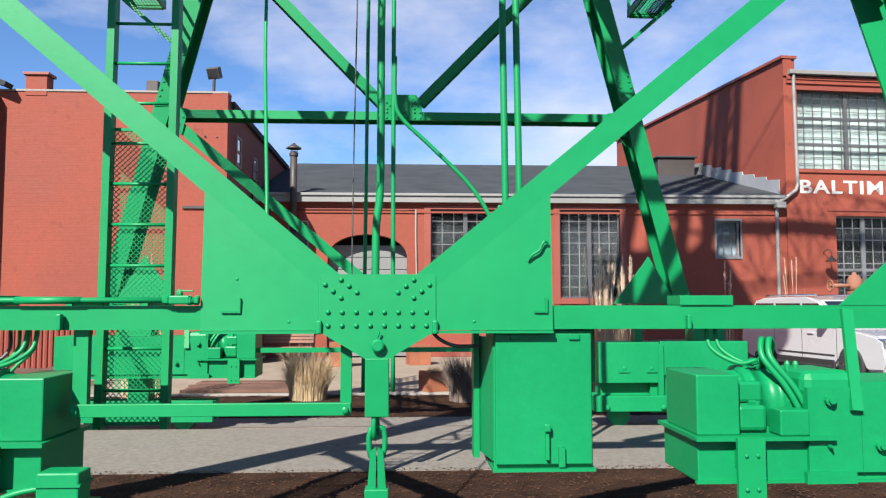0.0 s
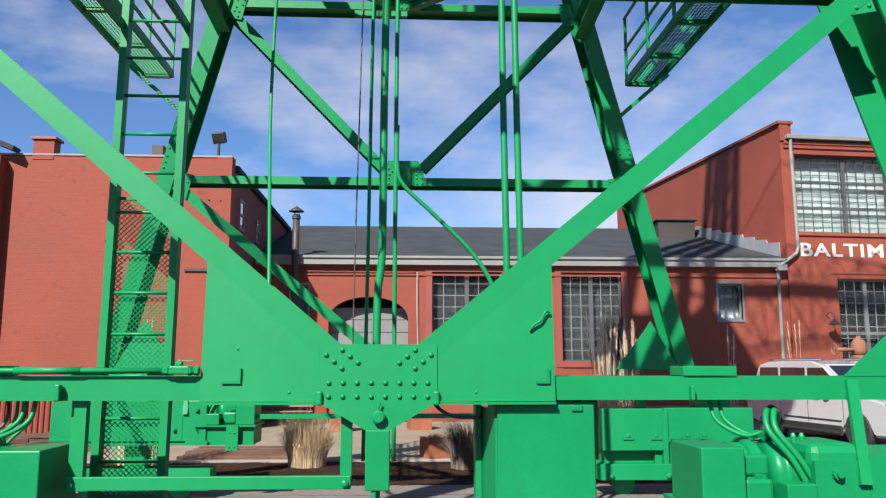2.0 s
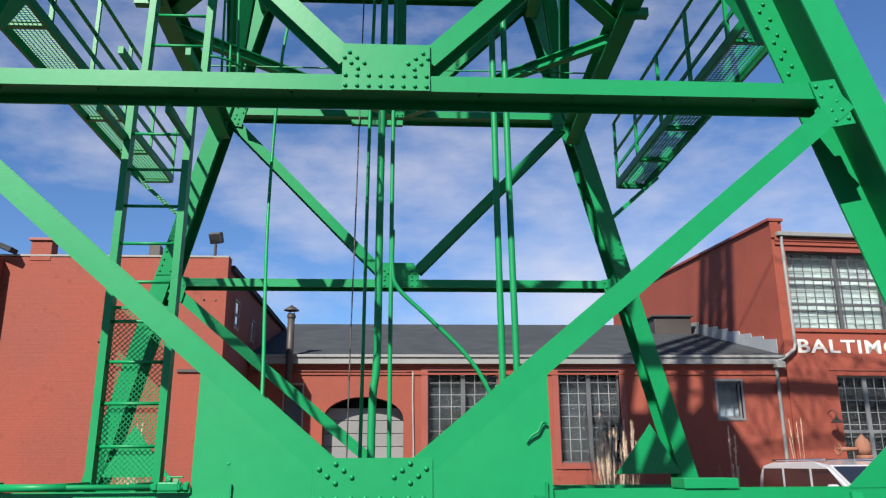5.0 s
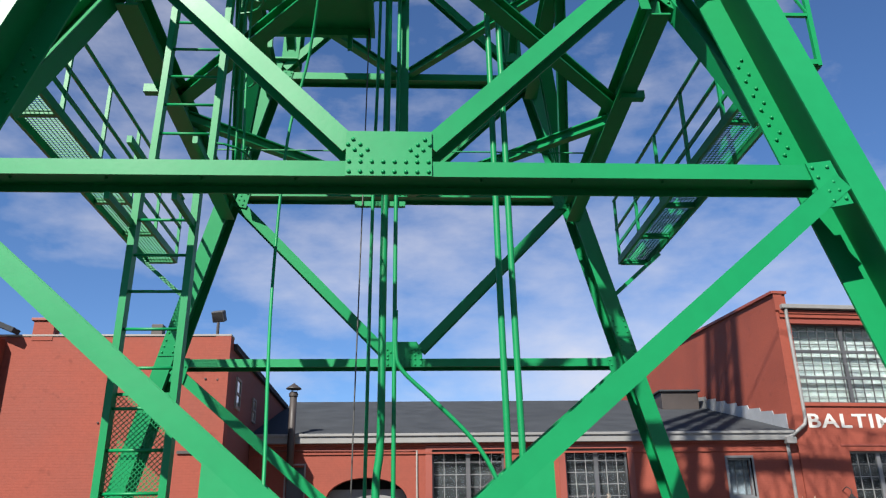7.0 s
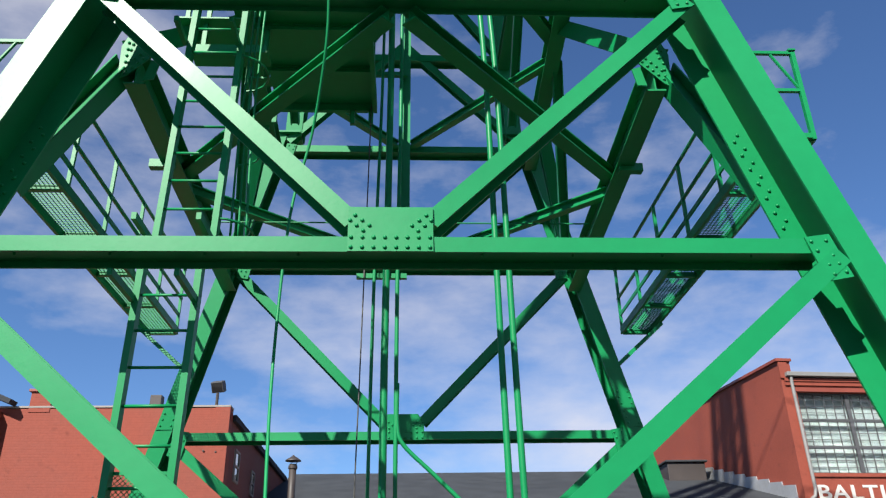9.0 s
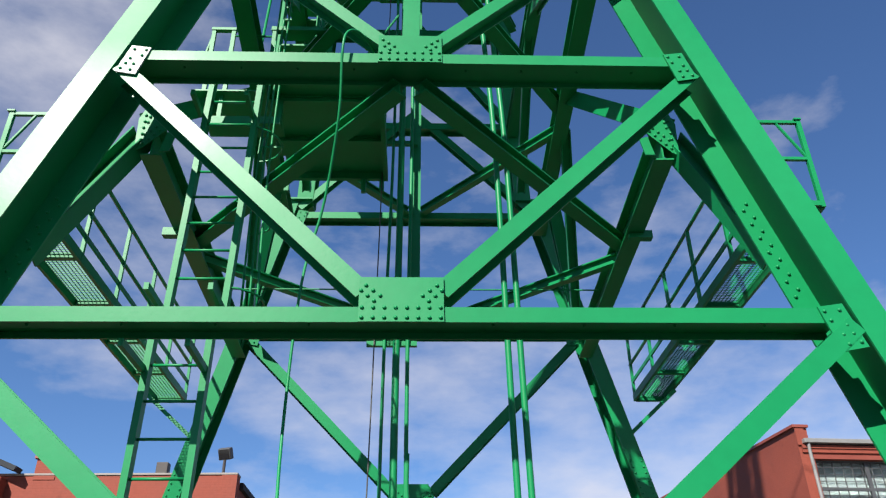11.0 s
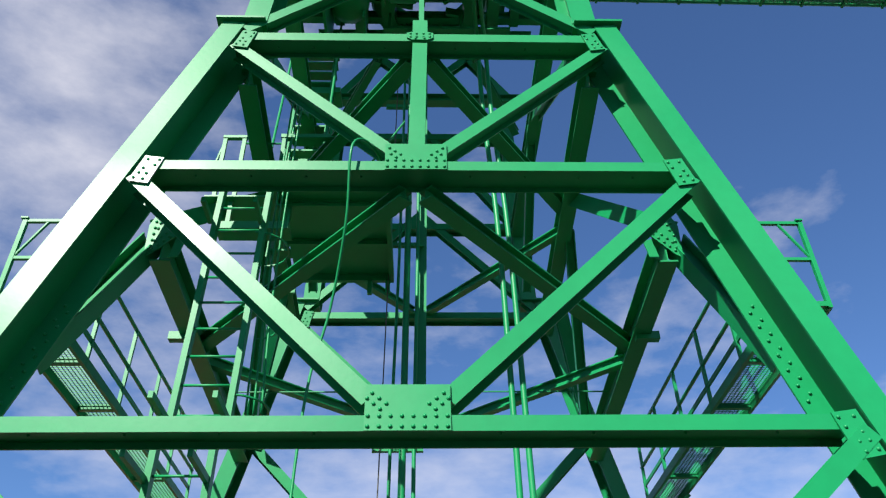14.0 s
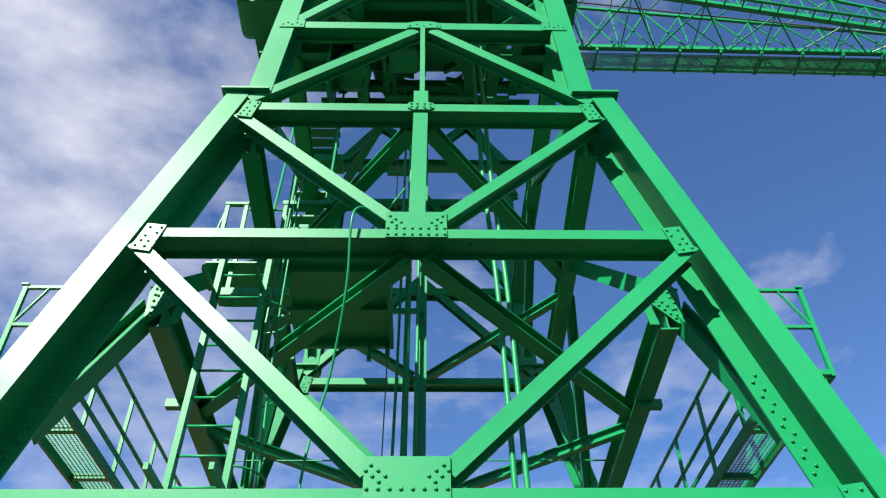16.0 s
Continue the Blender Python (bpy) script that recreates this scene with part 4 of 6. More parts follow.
def ladder(name, x0, x1, z0, z1, y, pitch, label, dx=0.0, first=0.16):
    lad = thing(name, label, "ladder", "ladders on the crane")
    for x in (x0, x1):
        part("stile", flat_bar((x, y - 0.045, z0), (x + dx, y - 0.045, z1), (0, -1, 0), 0.055, 0.10), GREEN, lad)
    z = z0 + first
    while z < z1 - 0.05:
        o = dx * (z - z0) / (z1 - z0)
        part("rung", tube([(x0 + o, y, z), (x1 + o, y, z)], 0.013, 8), GREEN, lad, smooth=True)
        z += pitch
    return lad


low_l = ladder("ladder", -2.245, -1.765, 0.97, 5.12, LY, 0.309, "green steel ladder with wire mesh behind its lower rungs", 0.03, 0.28)
bm = bmesh.new()
cell = 0.030
for k in range(-135, 90):
    for sg in (-1, 1):
        # one wire of the diamond mesh, clipped to the panel
        x0, x1, z0, z1 = -2.22, -1.79, 1.0, 3.22
        a = -1.9 + k * cell * 1.35 if sg > 0 else -1.9 - k * cell * 1.35
        t1 = z1 - z0
        ta, tb = ((x0 - a) * sg, (x1 - a) * sg) if sg > 0 else ((x1 - a) * sg, (x0 - a) * sg)
        ta, tb = max(ta, 0), min(tb, t1)
        if tb - ta > 0.02:
            p, q = (a + sg * ta, LY + 0.05, z0 + ta), (a + sg * tb, LY + 0.05, z0 + tb)
            extrude_profile(p, q, (0, -1, 0), [(-0.0028, 0.0028), (0.0028, 0.0028), (0.0028, -0.0028), (-0.0028, -0.0028)], bm)
part("wire_mesh", bm, GREEN, low_l, "diamond wire mesh")
for z in (1.0, 3.22):
    part("mesh_border", boxes((-2.22, -1.79, LY + 0.04, LY + 0.06, z - 0.012, z + 0.012)), GREEN, low_l)
for z in (1.9, 4.6):
    for x in (-2.24, -1.74):
        part("ladder_bracket", boxes((x - 0.02, x + 0.02, LY - 0.6, LY - 0.04, z - 0.03, z + 0.03)), GREEN, low_l)
up_l = ladder("ladder", -2.17, -1.68, 5.05, 7.95, LY + 0.08, 0.29, "pale green steel ladder rising to the inner landing", 0.06)
for z in (5.4, 6.3, 7.2):
    part("cage_hoop", tube([(-1.68 + 0.3 * math.sin(a) - 0.02, LY + 0.35 - 0.3 * math.cos(a), z) for a in [math.pi * i / 8 for i in range(9)]], 0.012, 6), GREEN, up_l)
for sx in (-2.17, -1.66):
    part("ladder_bracket", boxes((sx - 0.02, sx + 0.02, LY - 0.3, LY + 0.05, 7.3, 7.36)), GREEN, up_l)
    part("ladder_bracket", boxes((sx - 0.02, sx + 0.02, LY - 0.5, LY + 0.05, 5.1, 5.16)), GREEN, up_l)
inner = thing("tower_stair", "steep dark green steel stair climbing inside the upper tower", "stair")
for x in (-2.06, -1.50):
    part("stringer", flat_bar((x, 8.35, 8.5), (x - 0.03, 9.0, 13.9), (1, 0, 0), 0.20, 0.05), GREEN, inner)
for k in range(18):
    f_ = (k + 0.5) / 18
    part("tread", boxes((-2.06, -1.5, 8.27 + 0.65 * f_, 8.45 + 0.65 * f_, 8.49 + 5.4 * f_, 8.52 + 5.4 * f_)), GREEN, inner)
for x in (-2.16, -1.42):
    part("handrail", tube([(x, 7.75, 9.2), (x, 8.2, 12.2), (x, 8.35, 13.7)], 0.02, 8), GREEN, inner)
for z in (10.75, 12.4):
    part("rest_platform", boxes((-2.2, -1.4, 8.8, 9.2, z, z + 0.04), (-2.2, -1.4, 8.77, 8.8, z - 0.08, z + 0.04)), GREEN, inner)


# ---- walkways outside the legs ----
def walkway(sg, cx):
    w = thing("side_walkway", "green steel grating walkway with pipe handrails outside the legs", "walkway", "walkways on the crane")
    xi, xo, z, y0, y1 = cx + sg * 3.72, cx + sg * 4.22, 6.71, 6.55, 12.55
    a, b = min(xi, xo), max(xi, xo)
    for x in (xi, xo):
        part("stringer", boxes((x - 0.02, x + 0.02, y0, y1, z - 0.11, z + 0.01)), GREEN, w)
    k = 0
    y = y0
    while y < y1 - 0.05:
        yb = min(y + 1.2, y1)
        bm = bmesh.new()
        yy = y + 0.01
        while yy < yb:
            box(bm, a + 0.02, b - 0.02, yy, yy + 0.004, z - 0.018, z - 0.005)
            yy += 0.045
        xx = a + 0.06
        while xx < b - 0.03:
            box(bm, xx, xx + 0.004, y, yb, z - 0.018, z - 0.006)
            xx += 0.05
        part("grating_panel", bm, GREEN, w)
        part("cross_bearer", boxes((a + 0.02, b - 0.02, y - 0.03, y + 0.03, z - 0.09, z - 0.032)), GREEN, w)
        y = yb
    part("cross_bearer", boxes((a + 0.02, b - 0.02, y1 - 0.05, y1, z - 0.12, z - 0.032)), GREEN, w)
    for i in range(6):
        yy = y0 + 0.05 + (y1 - y0 - 0.1) * i / 5
        part("rail_post", boxes((xi - 0.022, xi + 0.022, yy - 0.022, yy + 0.022, z - 0.1, z + 1.08)), GREEN, w)
    for h in (1.08, 0.54):
        part("handrail", tube([(xi, y0, z + h), (xi, y1, z + h)], 0.026, 8), GREEN, w)
    part("toe_rail", boxes((xi - 0.012, xi + 0.012, y0, y1, z + 0.20, z + 0.26)), GREEN, w)
    for h in (1.02, 0.52):
        part("end_rail", boxes((min(xi, xo), max(xi, xo), y0 - 0.02, y0 + 0.02, z + h - 0.018, z + h + 0.018)), GREEN, w)
    part("end_post", boxes((xo - 0.024, xo + 0.024, y0 - 0.024, y0 + 0.024, z - 0.1, z + 1.04)), GREEN, w)
    part("rail_cleat", boxes((xo - 0.05, xo + 0.03, y0 - 0.04, y0 + 0.04, z + 1.04, z + 1.06)), GREEN, w)
    part("rail_brace", tube([(xo, y0, z + 0.52), (xo - sg * 0.26, y0, z + 1.02)], 0.018, 6), GREEN, w)
    for yy in (7.0, 11.9):
        part("support_strut", angle_bar((xo, yy, z - 0.14), (cx + sg * (half(5.9) - 0.05), yy - (1.0 if yy < 9 else 0.1), 5.8), (0, -1, 0), 0.06), GREEN, w)


walkway(1, -0.02)
walkway(-1, -0.12)

# ---- landing inside the tower ----
land = thing("landing_platform", "dark green steel landing platform with a light railing", "platform")
DZ = 8.42
part("deck", boxes((-1.72, -0.46, 6.5, 8.5, DZ - 0.02, DZ), (-2.6, -1.72, 6.9, 7.76, DZ - 0.02, DZ)), GREEN, land)
for y in (7.0, 7.75):
    part("joist", hbeam((-1.76, y, DZ - 0.02), (-0.46, y, DZ - 0.02), (0, 0, 1), 0.06, 0.08), GREEN, land)
part("edge_beam", boxes((-1.76, -0.40, 8.5, 8.56, DZ - 0.12, DZ + 0.02)), GREEN, land)
part("edge_beam", boxes((-0.46, -0.40, 6.5, 8.5, DZ - 0.12, DZ + 0.02)), GREEN, land)
part("edge_beam", boxes((-1.80, -1.72, 6.5, 6.9, DZ - 0.12, DZ + 0.02)), GREEN, land)
part("step_grating", boxes((-2.35, -1.55, 6.85, 7.15, 7.93, 7.96), (-2.35, -1.55, 6.82, 6.85, 7.86, 7.96)), GREEN, land)
for x in (-2.52, -2.28, -1.78):
    part("rail_post", boxes((x - 0.024, x + 0.024, 6.98, 7.02, DZ, DZ + 1.05)), GREEN, land)
part("post_brace", tube([(-2.64, 7.0, DZ + 0.3), (-2.52, 7.0, DZ + 1.0)], 0.018, 6), GREEN, land)
part("post_cap", boxes((-2.55, -2.25, 6.97, 7.03, DZ + 1.03, DZ + 1.07)), GREEN, land)
part("top_beam", boxes((-1.82, -0.95, 6.97, 7.05, DZ + 1.04, DZ + 1.10)), GREEN, land)
for h in (0.95, 0.6):
    part("handrail", tube([(-2.28, 7.0, DZ + h), (-1.78, 7.0, DZ + h)], 0.013, 8), GREEN, land)
for x in (-2.30, -1.60):
    part("hanger", boxes((x - 0.025, x + 0.025, 6.98, 7.03, 7.94, DZ)), GREEN, land)
for x in (-1.65, -1.05, -0.46):
    part("rail_post", boxes((x - 0.018, x + 0.018, 8.46, 8.5, DZ, DZ + 1.0)), GREEN, land)
part("handrail", tube([(-1.65, 8.48, DZ + 1.0), (-0.46, 8.48, DZ + 1.0)], 0.018, 8), GREEN, land)
for x in (-1.74, -0.48, -0.72):
    part("hanger_lug", boxes((x - 0.03, x + 0.03, 8.5, 8.56, DZ - 0.32, DZ - 0.1)), GREEN, land)
stair = thing("steep_stair", "steep green steel stair with open treads", "stair")
for y in (7.9, 8.42):
    part("stringer", flat_bar((-1.05, y, DZ), (-0.28, y, DZ + 1.4), (0, -1, 0), 0.14, 0.03), GREEN, stair)
for k in range(7):
    f_ = (k + 0.5) / 7
    part("tread", boxes((-1.14 + 0.77 * f_, -0.94 + 0.77 * f_, 7.9, 8.42, DZ + 1.4 * f_, DZ + 0.03 + 1.4 * f_)), GREEN, stair)
part("handrail", tube([(-1.05, 7.9, DZ + 0.9), (-0.28, 7.9, DZ + 2.3)], 0.016, 8), GREEN, stair)

# ---- pipes and cables down the middle ----
CY = 8.5


def pipe_run(points, r, label, mat=None, smooth=True):
    p = part("service_pipe", tube(bend(points, 6), r, 12), mat or GREEN, None, "", smooth)
    return tagged(p, label, "pipe", "service pipes in the tower")


pipe_run([(-0.30, CY, 0.9), (-0.30, CY, 2.6), (-0.255, CY, 3.2), (-0.25, CY, 5), (-0.22, CY, 9), (-0.2, CY, 13.8)], 0.043, "thick green painted service pipe")
pipe_run([(-0.43, CY, 0.95), (-0.41, CY, 3), (-0.385, CY, 6), (-0.33, CY, 9), (-0.3, CY, 13.8)], 0.020, "thin green painted service pipe")
pipe_run([(-0.11, CY, 0.95), (-0.115, CY, 3), (-0.11, CY, 6), (-0.08, CY, 9), (-0.07, CY, 13.8)], 0.024, "green painted conduit beside the thick pipe")
pipe_run([(-0.56, CY, 0.95), (-0.55, CY, 3), (-0.52, CY, 5), (-0.48, CY, 8), (-0.4, CY, 13.8)], 0.008, "thin dark cable hung in the tower", BLACK_HOSE)
pipe_run([(1.115, CY, 1.5), (1.11, CY, 3), (1.09, CY, 5), (1.06, CY, 9), (0.95, CY, 11.6), (0.93, CY, 13.2), (0.90, CY - 0.2, 13.42), (0.78, 7.3, 13.52), (0.64, 6.2, 13.62)], 0.038, "green painted riser pipe")
pipe_run([(1.27, CY, 1.5), (1.265, CY, 3), (1.24, CY, 5), (1.2, CY, 9), (1.08, CY, 11.6), (1.06, CY, 13.2), (1.02, CY - 0.2, 13.42), (0.88, 7.3, 13.52), (0.73, 6.2, 13.62)], 0.038, "green painted riser pipe")
pipe_run([(-0.10, CY, 4.6), (-0.10, CY, 4.15), (-0.03, CY, 3.92), (0.3, CY, 3.6), (0.7, CY, 3.2), (0.93, CY, 2.85), (1.02, CY, 2.5), (1.05, CY, 1.6)], 0.024, "green hose that swings across to the risers")
pipe_run([(-0.36, 5.75, 7.62), (-0.46, 5.5, 7.75), (-0.58, 5.33, 7.78), (-0.68, 5.27, 7.70), (-0.71, 5.28, 7.45), (-0.73, 5.5, 6.9), (-0.86, 5.9, 6.2), (-1.02, 6.0, 5.4), (-1.05, 5.9, 4.0), (-0.91, 5.25, 2.6), (-0.89, 5.12, 2.2)], 0.013, "green cable looped over the cross beam")
col = thing("pipe_clamps", "green clamp bars that hold the pipes", "bracket")
for z in (5.9, 8.9, 11.7):
    part("clamp_bar", boxes((-0.6, 0.0, CY + 0.02, CY + 0.08, z, z + 0.06)), GREEN, col)
post = thing("cable_post", "dark green upright cable tray in the tower", "cable tray")
part("tray", hbeam((-0.02, CY + 0.12, 6.2), (0.02, CY + 0.12, 13.8), (0, -1, 0), 0.1, 0.1), GREEN, post)

# ---- hook, shackle and chain under the centre plate ----
hook = thing("tow_chain", "green painted square bar with chain link and shackle", "chain")
hy = face(1.5)
part("square_bar", boxes((c0 - 0.075, c0 + 0.075, hy - 0.02, hy + 0.13, 1.185, 1.55), bevel=0.006), GREEN, hook)
link = [(0, 0.085), (0.035, 0.07), (0.045, 0.03), (0.045, -0.03), (0.035, -0.07), (0, -0.085), (-0.035, -0.07), (-0.045, -0.03), (-0.045, 0.03), (-0.035, 0.07)]
part("chain_link", tube([(c0 - 0.01 + 0.2 * p[0], hy + 0.05 + p[0], 1.13 + p[1]) for p in link], 0.017, 8, closed=True), GREEN_OLD, hook, smooth=True)
part("chain_link", tube([(c0 + p[0] * 1.1, hy + 0.05 + p[0] * 0.2, 1.02 + p[1] * 1.2) for p in link], 0.018, 8, closed=True), GREEN_OLD, hook, smooth=True)
for sg in (-1, 1):
    part("clevis_arm", plate([(c0 + sg * 0.004, 0.99), (c0 + sg * 0.04, 0.97), (c0 + sg * 0.058, 0.74), (c0 + sg * 0.006, 0.74)], hy + 0.02, 0.06), GREEN_OLD, hook)
part("clevis_block", boxes((c0 - 0.075, c0 + 0.075, hy - 0.01, hy + 0.11, 0.68, 0.74), (c0 - 0.06, c0 + 0.06, hy + 0.0, hy + 0.1, 0.03, 0.68), bevel=0.008), GREEN_OLD, hook)

# ---- electrical cabinet ----
cab = thing("electrical_cabinet", "tall green steel electrical cabinet hung under the sill", "cabinet")
cx0, cx1, cy0, cy1 = 0.58, 1.22, 5.05, 5.55
part("body", boxes((cx0, cx1, cy0 + 0.03, cy1, 0.84, 1.72), bevel=0.006), GREEN_OLD, cab)
cd = part("door", boxes((cx0 + 0.01, cx1 - 0.01, cy0, cy0 + 0.028, 0.87, 1.70), bevel=0.006), GREEN_OLD, cab)
part("latch", boxes((0.905, 0.93, cy0 - 0.03, cy0, 0.9, 1.10), bevel=0.006), GREEN_OLD, cd)
part("padlock", boxes((0.895, 0.935, cy0 - 0.05, cy0 - 0.03, 1.08, 1.13), bevel=0.008), GREEN_OLD, cd)
part("clip", boxes((0.99, 1.03, cy0 - 0.02, cy0, 0.855, 0.98), (1.015, 1.03, cy0 - 0.022, cy0, 0.86, 0.98)), GREEN_OLD, cd)
for x in (0.72, 1.1):
    part("hinge", boxes((x - 0.035, x + 0.035, cy0 - 0.015, cy0 + 0.02, 1.66, 1.70), bevel=0.006), GREEN_OLD, cd)
part("open_side_door", extrude_profile((cx0 - 0.005, cy0 + 0.03, 1.28), (cx0 - 0.075, cy1 - 0.02, 1.28), (-1, -0.2, 0), [(-0.39, 0), (0.39, 0), (0.39, -0.02), (-0.39, -0.02)]), GREEN_OLD, cab)
part("drip_lip", boxes((cx0 - 0.01, cx1 + 0.01, cy0 - 0.01, cy1 + 0.02, 0.825, 0.845)), GREEN_OLD, cab)
part("hanger_bracket", boxes((cx0 - 0.1, cx0 - 0.06, cy1 - 0.15, cy1, 0.85, 1.74)), GREEN, cab)
part("hanger_bracket", boxes((cx1, cx1 + 0.1, cy1 - 0.15, cy1, 1.35, 1.74)), GREEN, cab)

# ---- frame that hangs below the sill, with the thin operating rod ----
hang = thing("hanging_frame", "flat green bar frame bolted under the sill", "bracket")
part("bottom_bar", boxes((-2.07, -0.33, 5.03, 5.07, 1.19, 1.27), bevel=0.004), GREEN, hang)
part("upright", boxes((-2.07, -1.98, 5.08, 5.14, 1.2, 1.74)), GREEN, hang)
part("upright", boxes((-0.40, -0.33, 5.08, 5.14, 1.2, 1.74)), GREEN, hang)
for x in (-2.03, -0.365):
    part("bolt", lathe([(0.022, 0), (0.022, 0.025), (0.012, 0.03)], (x, 5.03, 1.225), "-Y", 8), GREEN_OLD, hang)
rod = thing("operating_rod", "long green pipe with a valve lying on the sill", "pipe")
part("rod", tube([(-4.4, 5.0, 1.915), (-2.2, 5.0, 1.915), (-1.5, 5.0, 1.915)], 0.018, 10), GREEN, rod, smooth=True)
part("sleeve", tube([(-2.4, 5.0, 1.915), (-2.0, 5.0, 1.915)], 0.023, 10), GREEN, rod, smooth=True)
part("valve", boxes((-1.46, -1.33, 4.97, 5.04, 1.89, 1.945), (-1.41, -1.38, 4.98, 5.02, 1.94, 1.97), bevel=0.01), GREEN_OLD, rod)
part("valve_bonnet", lathe([(0.012, 1.94), (0.02, 1.95), (0.02, 1.965), (0.008, 1.985)], (-1.40, 5.0, 0), "Z", 12), GREEN_OLD, rod)
part("valve_lever", boxes((-1.40, -1.31, 4.985, 5.0, 1.968, 1.978), bevel=0.003), GREEN_OLD, rod)
for x in (-1.475, -1.335, -1.29):
    part("union_nut", lathe([(0.028, -0.013), (0.031, -0.008), (0.031, 0.008), (0.028, 0.013)], (x, 5.0, 1.915), "X", 6), GREEN_OLD, rod)
part("valve_end", tube([(-1.5, 5.0, 1.915), (-1.28, 5.0, 1.91)], 0.022, 10), GREEN_OLD, rod, smooth=True)


# ---- travelling bogies ----
def bogie():
    b = thing("travel_bogie", "green crane travelling bogie with motor, gearbox and cable loops", "bogie", "bogies under the crane")
    part("base_frame", boxes((1.82, 4.7, -0.30, 0.32, 0.80, 1.06), bevel=0.008), GREEN_OLD, b)
    part("base_flange", boxes((1.79, 2.66, -0.37, 0.36, 1.06, 1.085)), GREEN_OLD, b)
    part("brake_housing", boxes((1.82, 2.09, -0.30, 0.26, 1.085, 1.455), bevel=0.009), GREEN_OLD, b)
    part("motor", lathe([(0.1, 0), (0.16, 0.02), (0.185, 0.05), (0.185, 0.17), (0.198, 0.17), (0.198, 0.21), (0.185, 0.21), (0.185, 0.33), (0.198, 0.33), (0.198, 0.37), (0.17, 0.42), (0.11, 0.46)], (2.05, -0.03, 1.275), "X", 24), GREEN_OLD, b, smooth=True)
    part("motor_cover", boxes((2.10, 2.29, -0.245, -0.05, 1.1, 1.26), bevel=0.025), GREEN_OLD, b)
    part("cover_plate", boxes((2.10, 2.27, -0.232, -0.10, 1.275, 1.405), bevel=0.02), GREEN_OLD, b)
    part("motor_foot", boxes((2.08, 2.55, -0.2, 0.2, 1.08, 1.12)), GREEN_OLD, b)
    part("terminal_box", boxes((2.315, 2.50, -0.36, -0.14, 1.087, 1.245), bevel=0.01), GREEN_OLD, b)
    gb = part("gear_housing", plate([(2.505, 0.86), (4.7, 0.86), (4.7, 1.41), (2.84, 1.41), (2.84, 1.375), (2.505, 1.375)][::-1], -0.33, 0.62), GREEN_OLD, b)
    part("gear_hump", boxes((2.49, 2.835, -0.31, 0.2, 1.3, 1.475), bevel=0.055), GREEN_OLD, gb)
    part("seam", boxes((2.84, 2.848, -0.336, -0.32, 0.86, 1.41)), GREEN_OLD, gb)
    for x, z, r in ((2.64, 1.30, 0.035), (2.95, 1.02, 0.03), (2.63, 1.02, 0.012), (3.9, 1.2, 0.035)):
        part("boss", lathe([(r, 0), (r, 0.03), (r * 0.6, 0.03), (r * 0.6, 0.05)], (x, -0.33, z), "-Y", 10), GREEN_OLD, gb)
    for x in (2.52, 2.575):
        part("breather", lathe([(0.02, 1.46), (0.02, 1.5), (0.01, 1.52)], (x, -0.05, 0), "Z", 8), GREEN_OLD, gb)
    part("jack_plate", boxes((2.03, 2.20, -0.40, -0.37, 0.73, 1.083)), GREEN, b)
    for x in (2.08, 2.15):
        for z in (0.78, 0.98):
            part("bolt", lathe([(0.011, 0), (0.011, 0.01), (0.006, 0.013)], (x, -0.40, z), "-Y", 8), GREEN_OLD, b)
    part("base_lip", boxes((1.80, 4.7, -0.335, -0.30, 0.80, 0.815)), GREEN_OLD, b)
    part("step_plate", boxes((2.47, 2.78, -0.37, -0.33, 0.80, 0.87)), GREEN_OLD, b)
    part("motor_band", lathe([(0.19, 0.12), (0.212, 0.13), (0.212, 0.17), (0.19, 0.18)], (2.05, -0.02, 1.28), "X", 20), GREEN_OLD, b)
    part("motor_band", lathe([(0.19, 0.36), (0.212, 0.37), (0.212, 0.41), (0.19, 0.42)], (2.05, -0.02, 1.28), "X", 20), GREEN_OLD, b)
    part("lifting_eye", tube([(2.3 + 0.03 * math.cos(a), -0.02, 1.5 + 0.03 * math.sin(a)) for a in [math.pi * i / 5 for i in range(10)]], 0.009, 6, closed=True), GREEN_OLD, b)
    part("jack_arm", boxes((2.05, 2.18, -0.37, -0.28, 0.9, 1.0)), GREEN, b)
    part("strap", flat_bar((2.84, -0.22, 1.86), (2.80, -0.37, 1.24), (0, -1, 0), 0.07, 0.03), GREEN, b)
    part("pivot_post", boxes((3.4, 3.9, -0.1, 0.25, 1.4, 1.76)), GREEN, b)
    for k in range(2):
        x = 2.35 + 0.07 * k
        part("cable_loop", tube(bend([(2.02 + 0.06 * k, 0.05, 1.75), (2.04 + 0.06 * k, 0.0, 1.6), (2.18 + 0.05 * k, -0.08, 1.51), (2.3 + 0.05 * k, -0.1, 1.53)], 6), 0.015, 8), GREEN, b, smooth=True)
    for k in range(2):
        x = 2.33 + 0.05 * k
        part("flexible_conduit", tube(bend([(x + 0.16, -0.26, 1.23), (x + 0.08, -0.24, 1.38), (x - 0.03, -0.18, 1.55), (x + 0.0, -0.1, 1.66), (x + 0.06, -0.02, 1.62), (x + 0.05, 0.05, 1.5), (x + 0.02, 0.1, 1.4)], 6), 0.02, 8), GREEN, b, smooth=True)
    for x in (2.9, 4.2):
        w_ = part("rail_wheel", lathe([(0.15, -0.07), (0.17, -0.06), (0.17, -0.035), (0.15, -0.03), (0.15, 0.07)], (x, 0, 0.186), "Y", 24), GREEN_OLD, b)
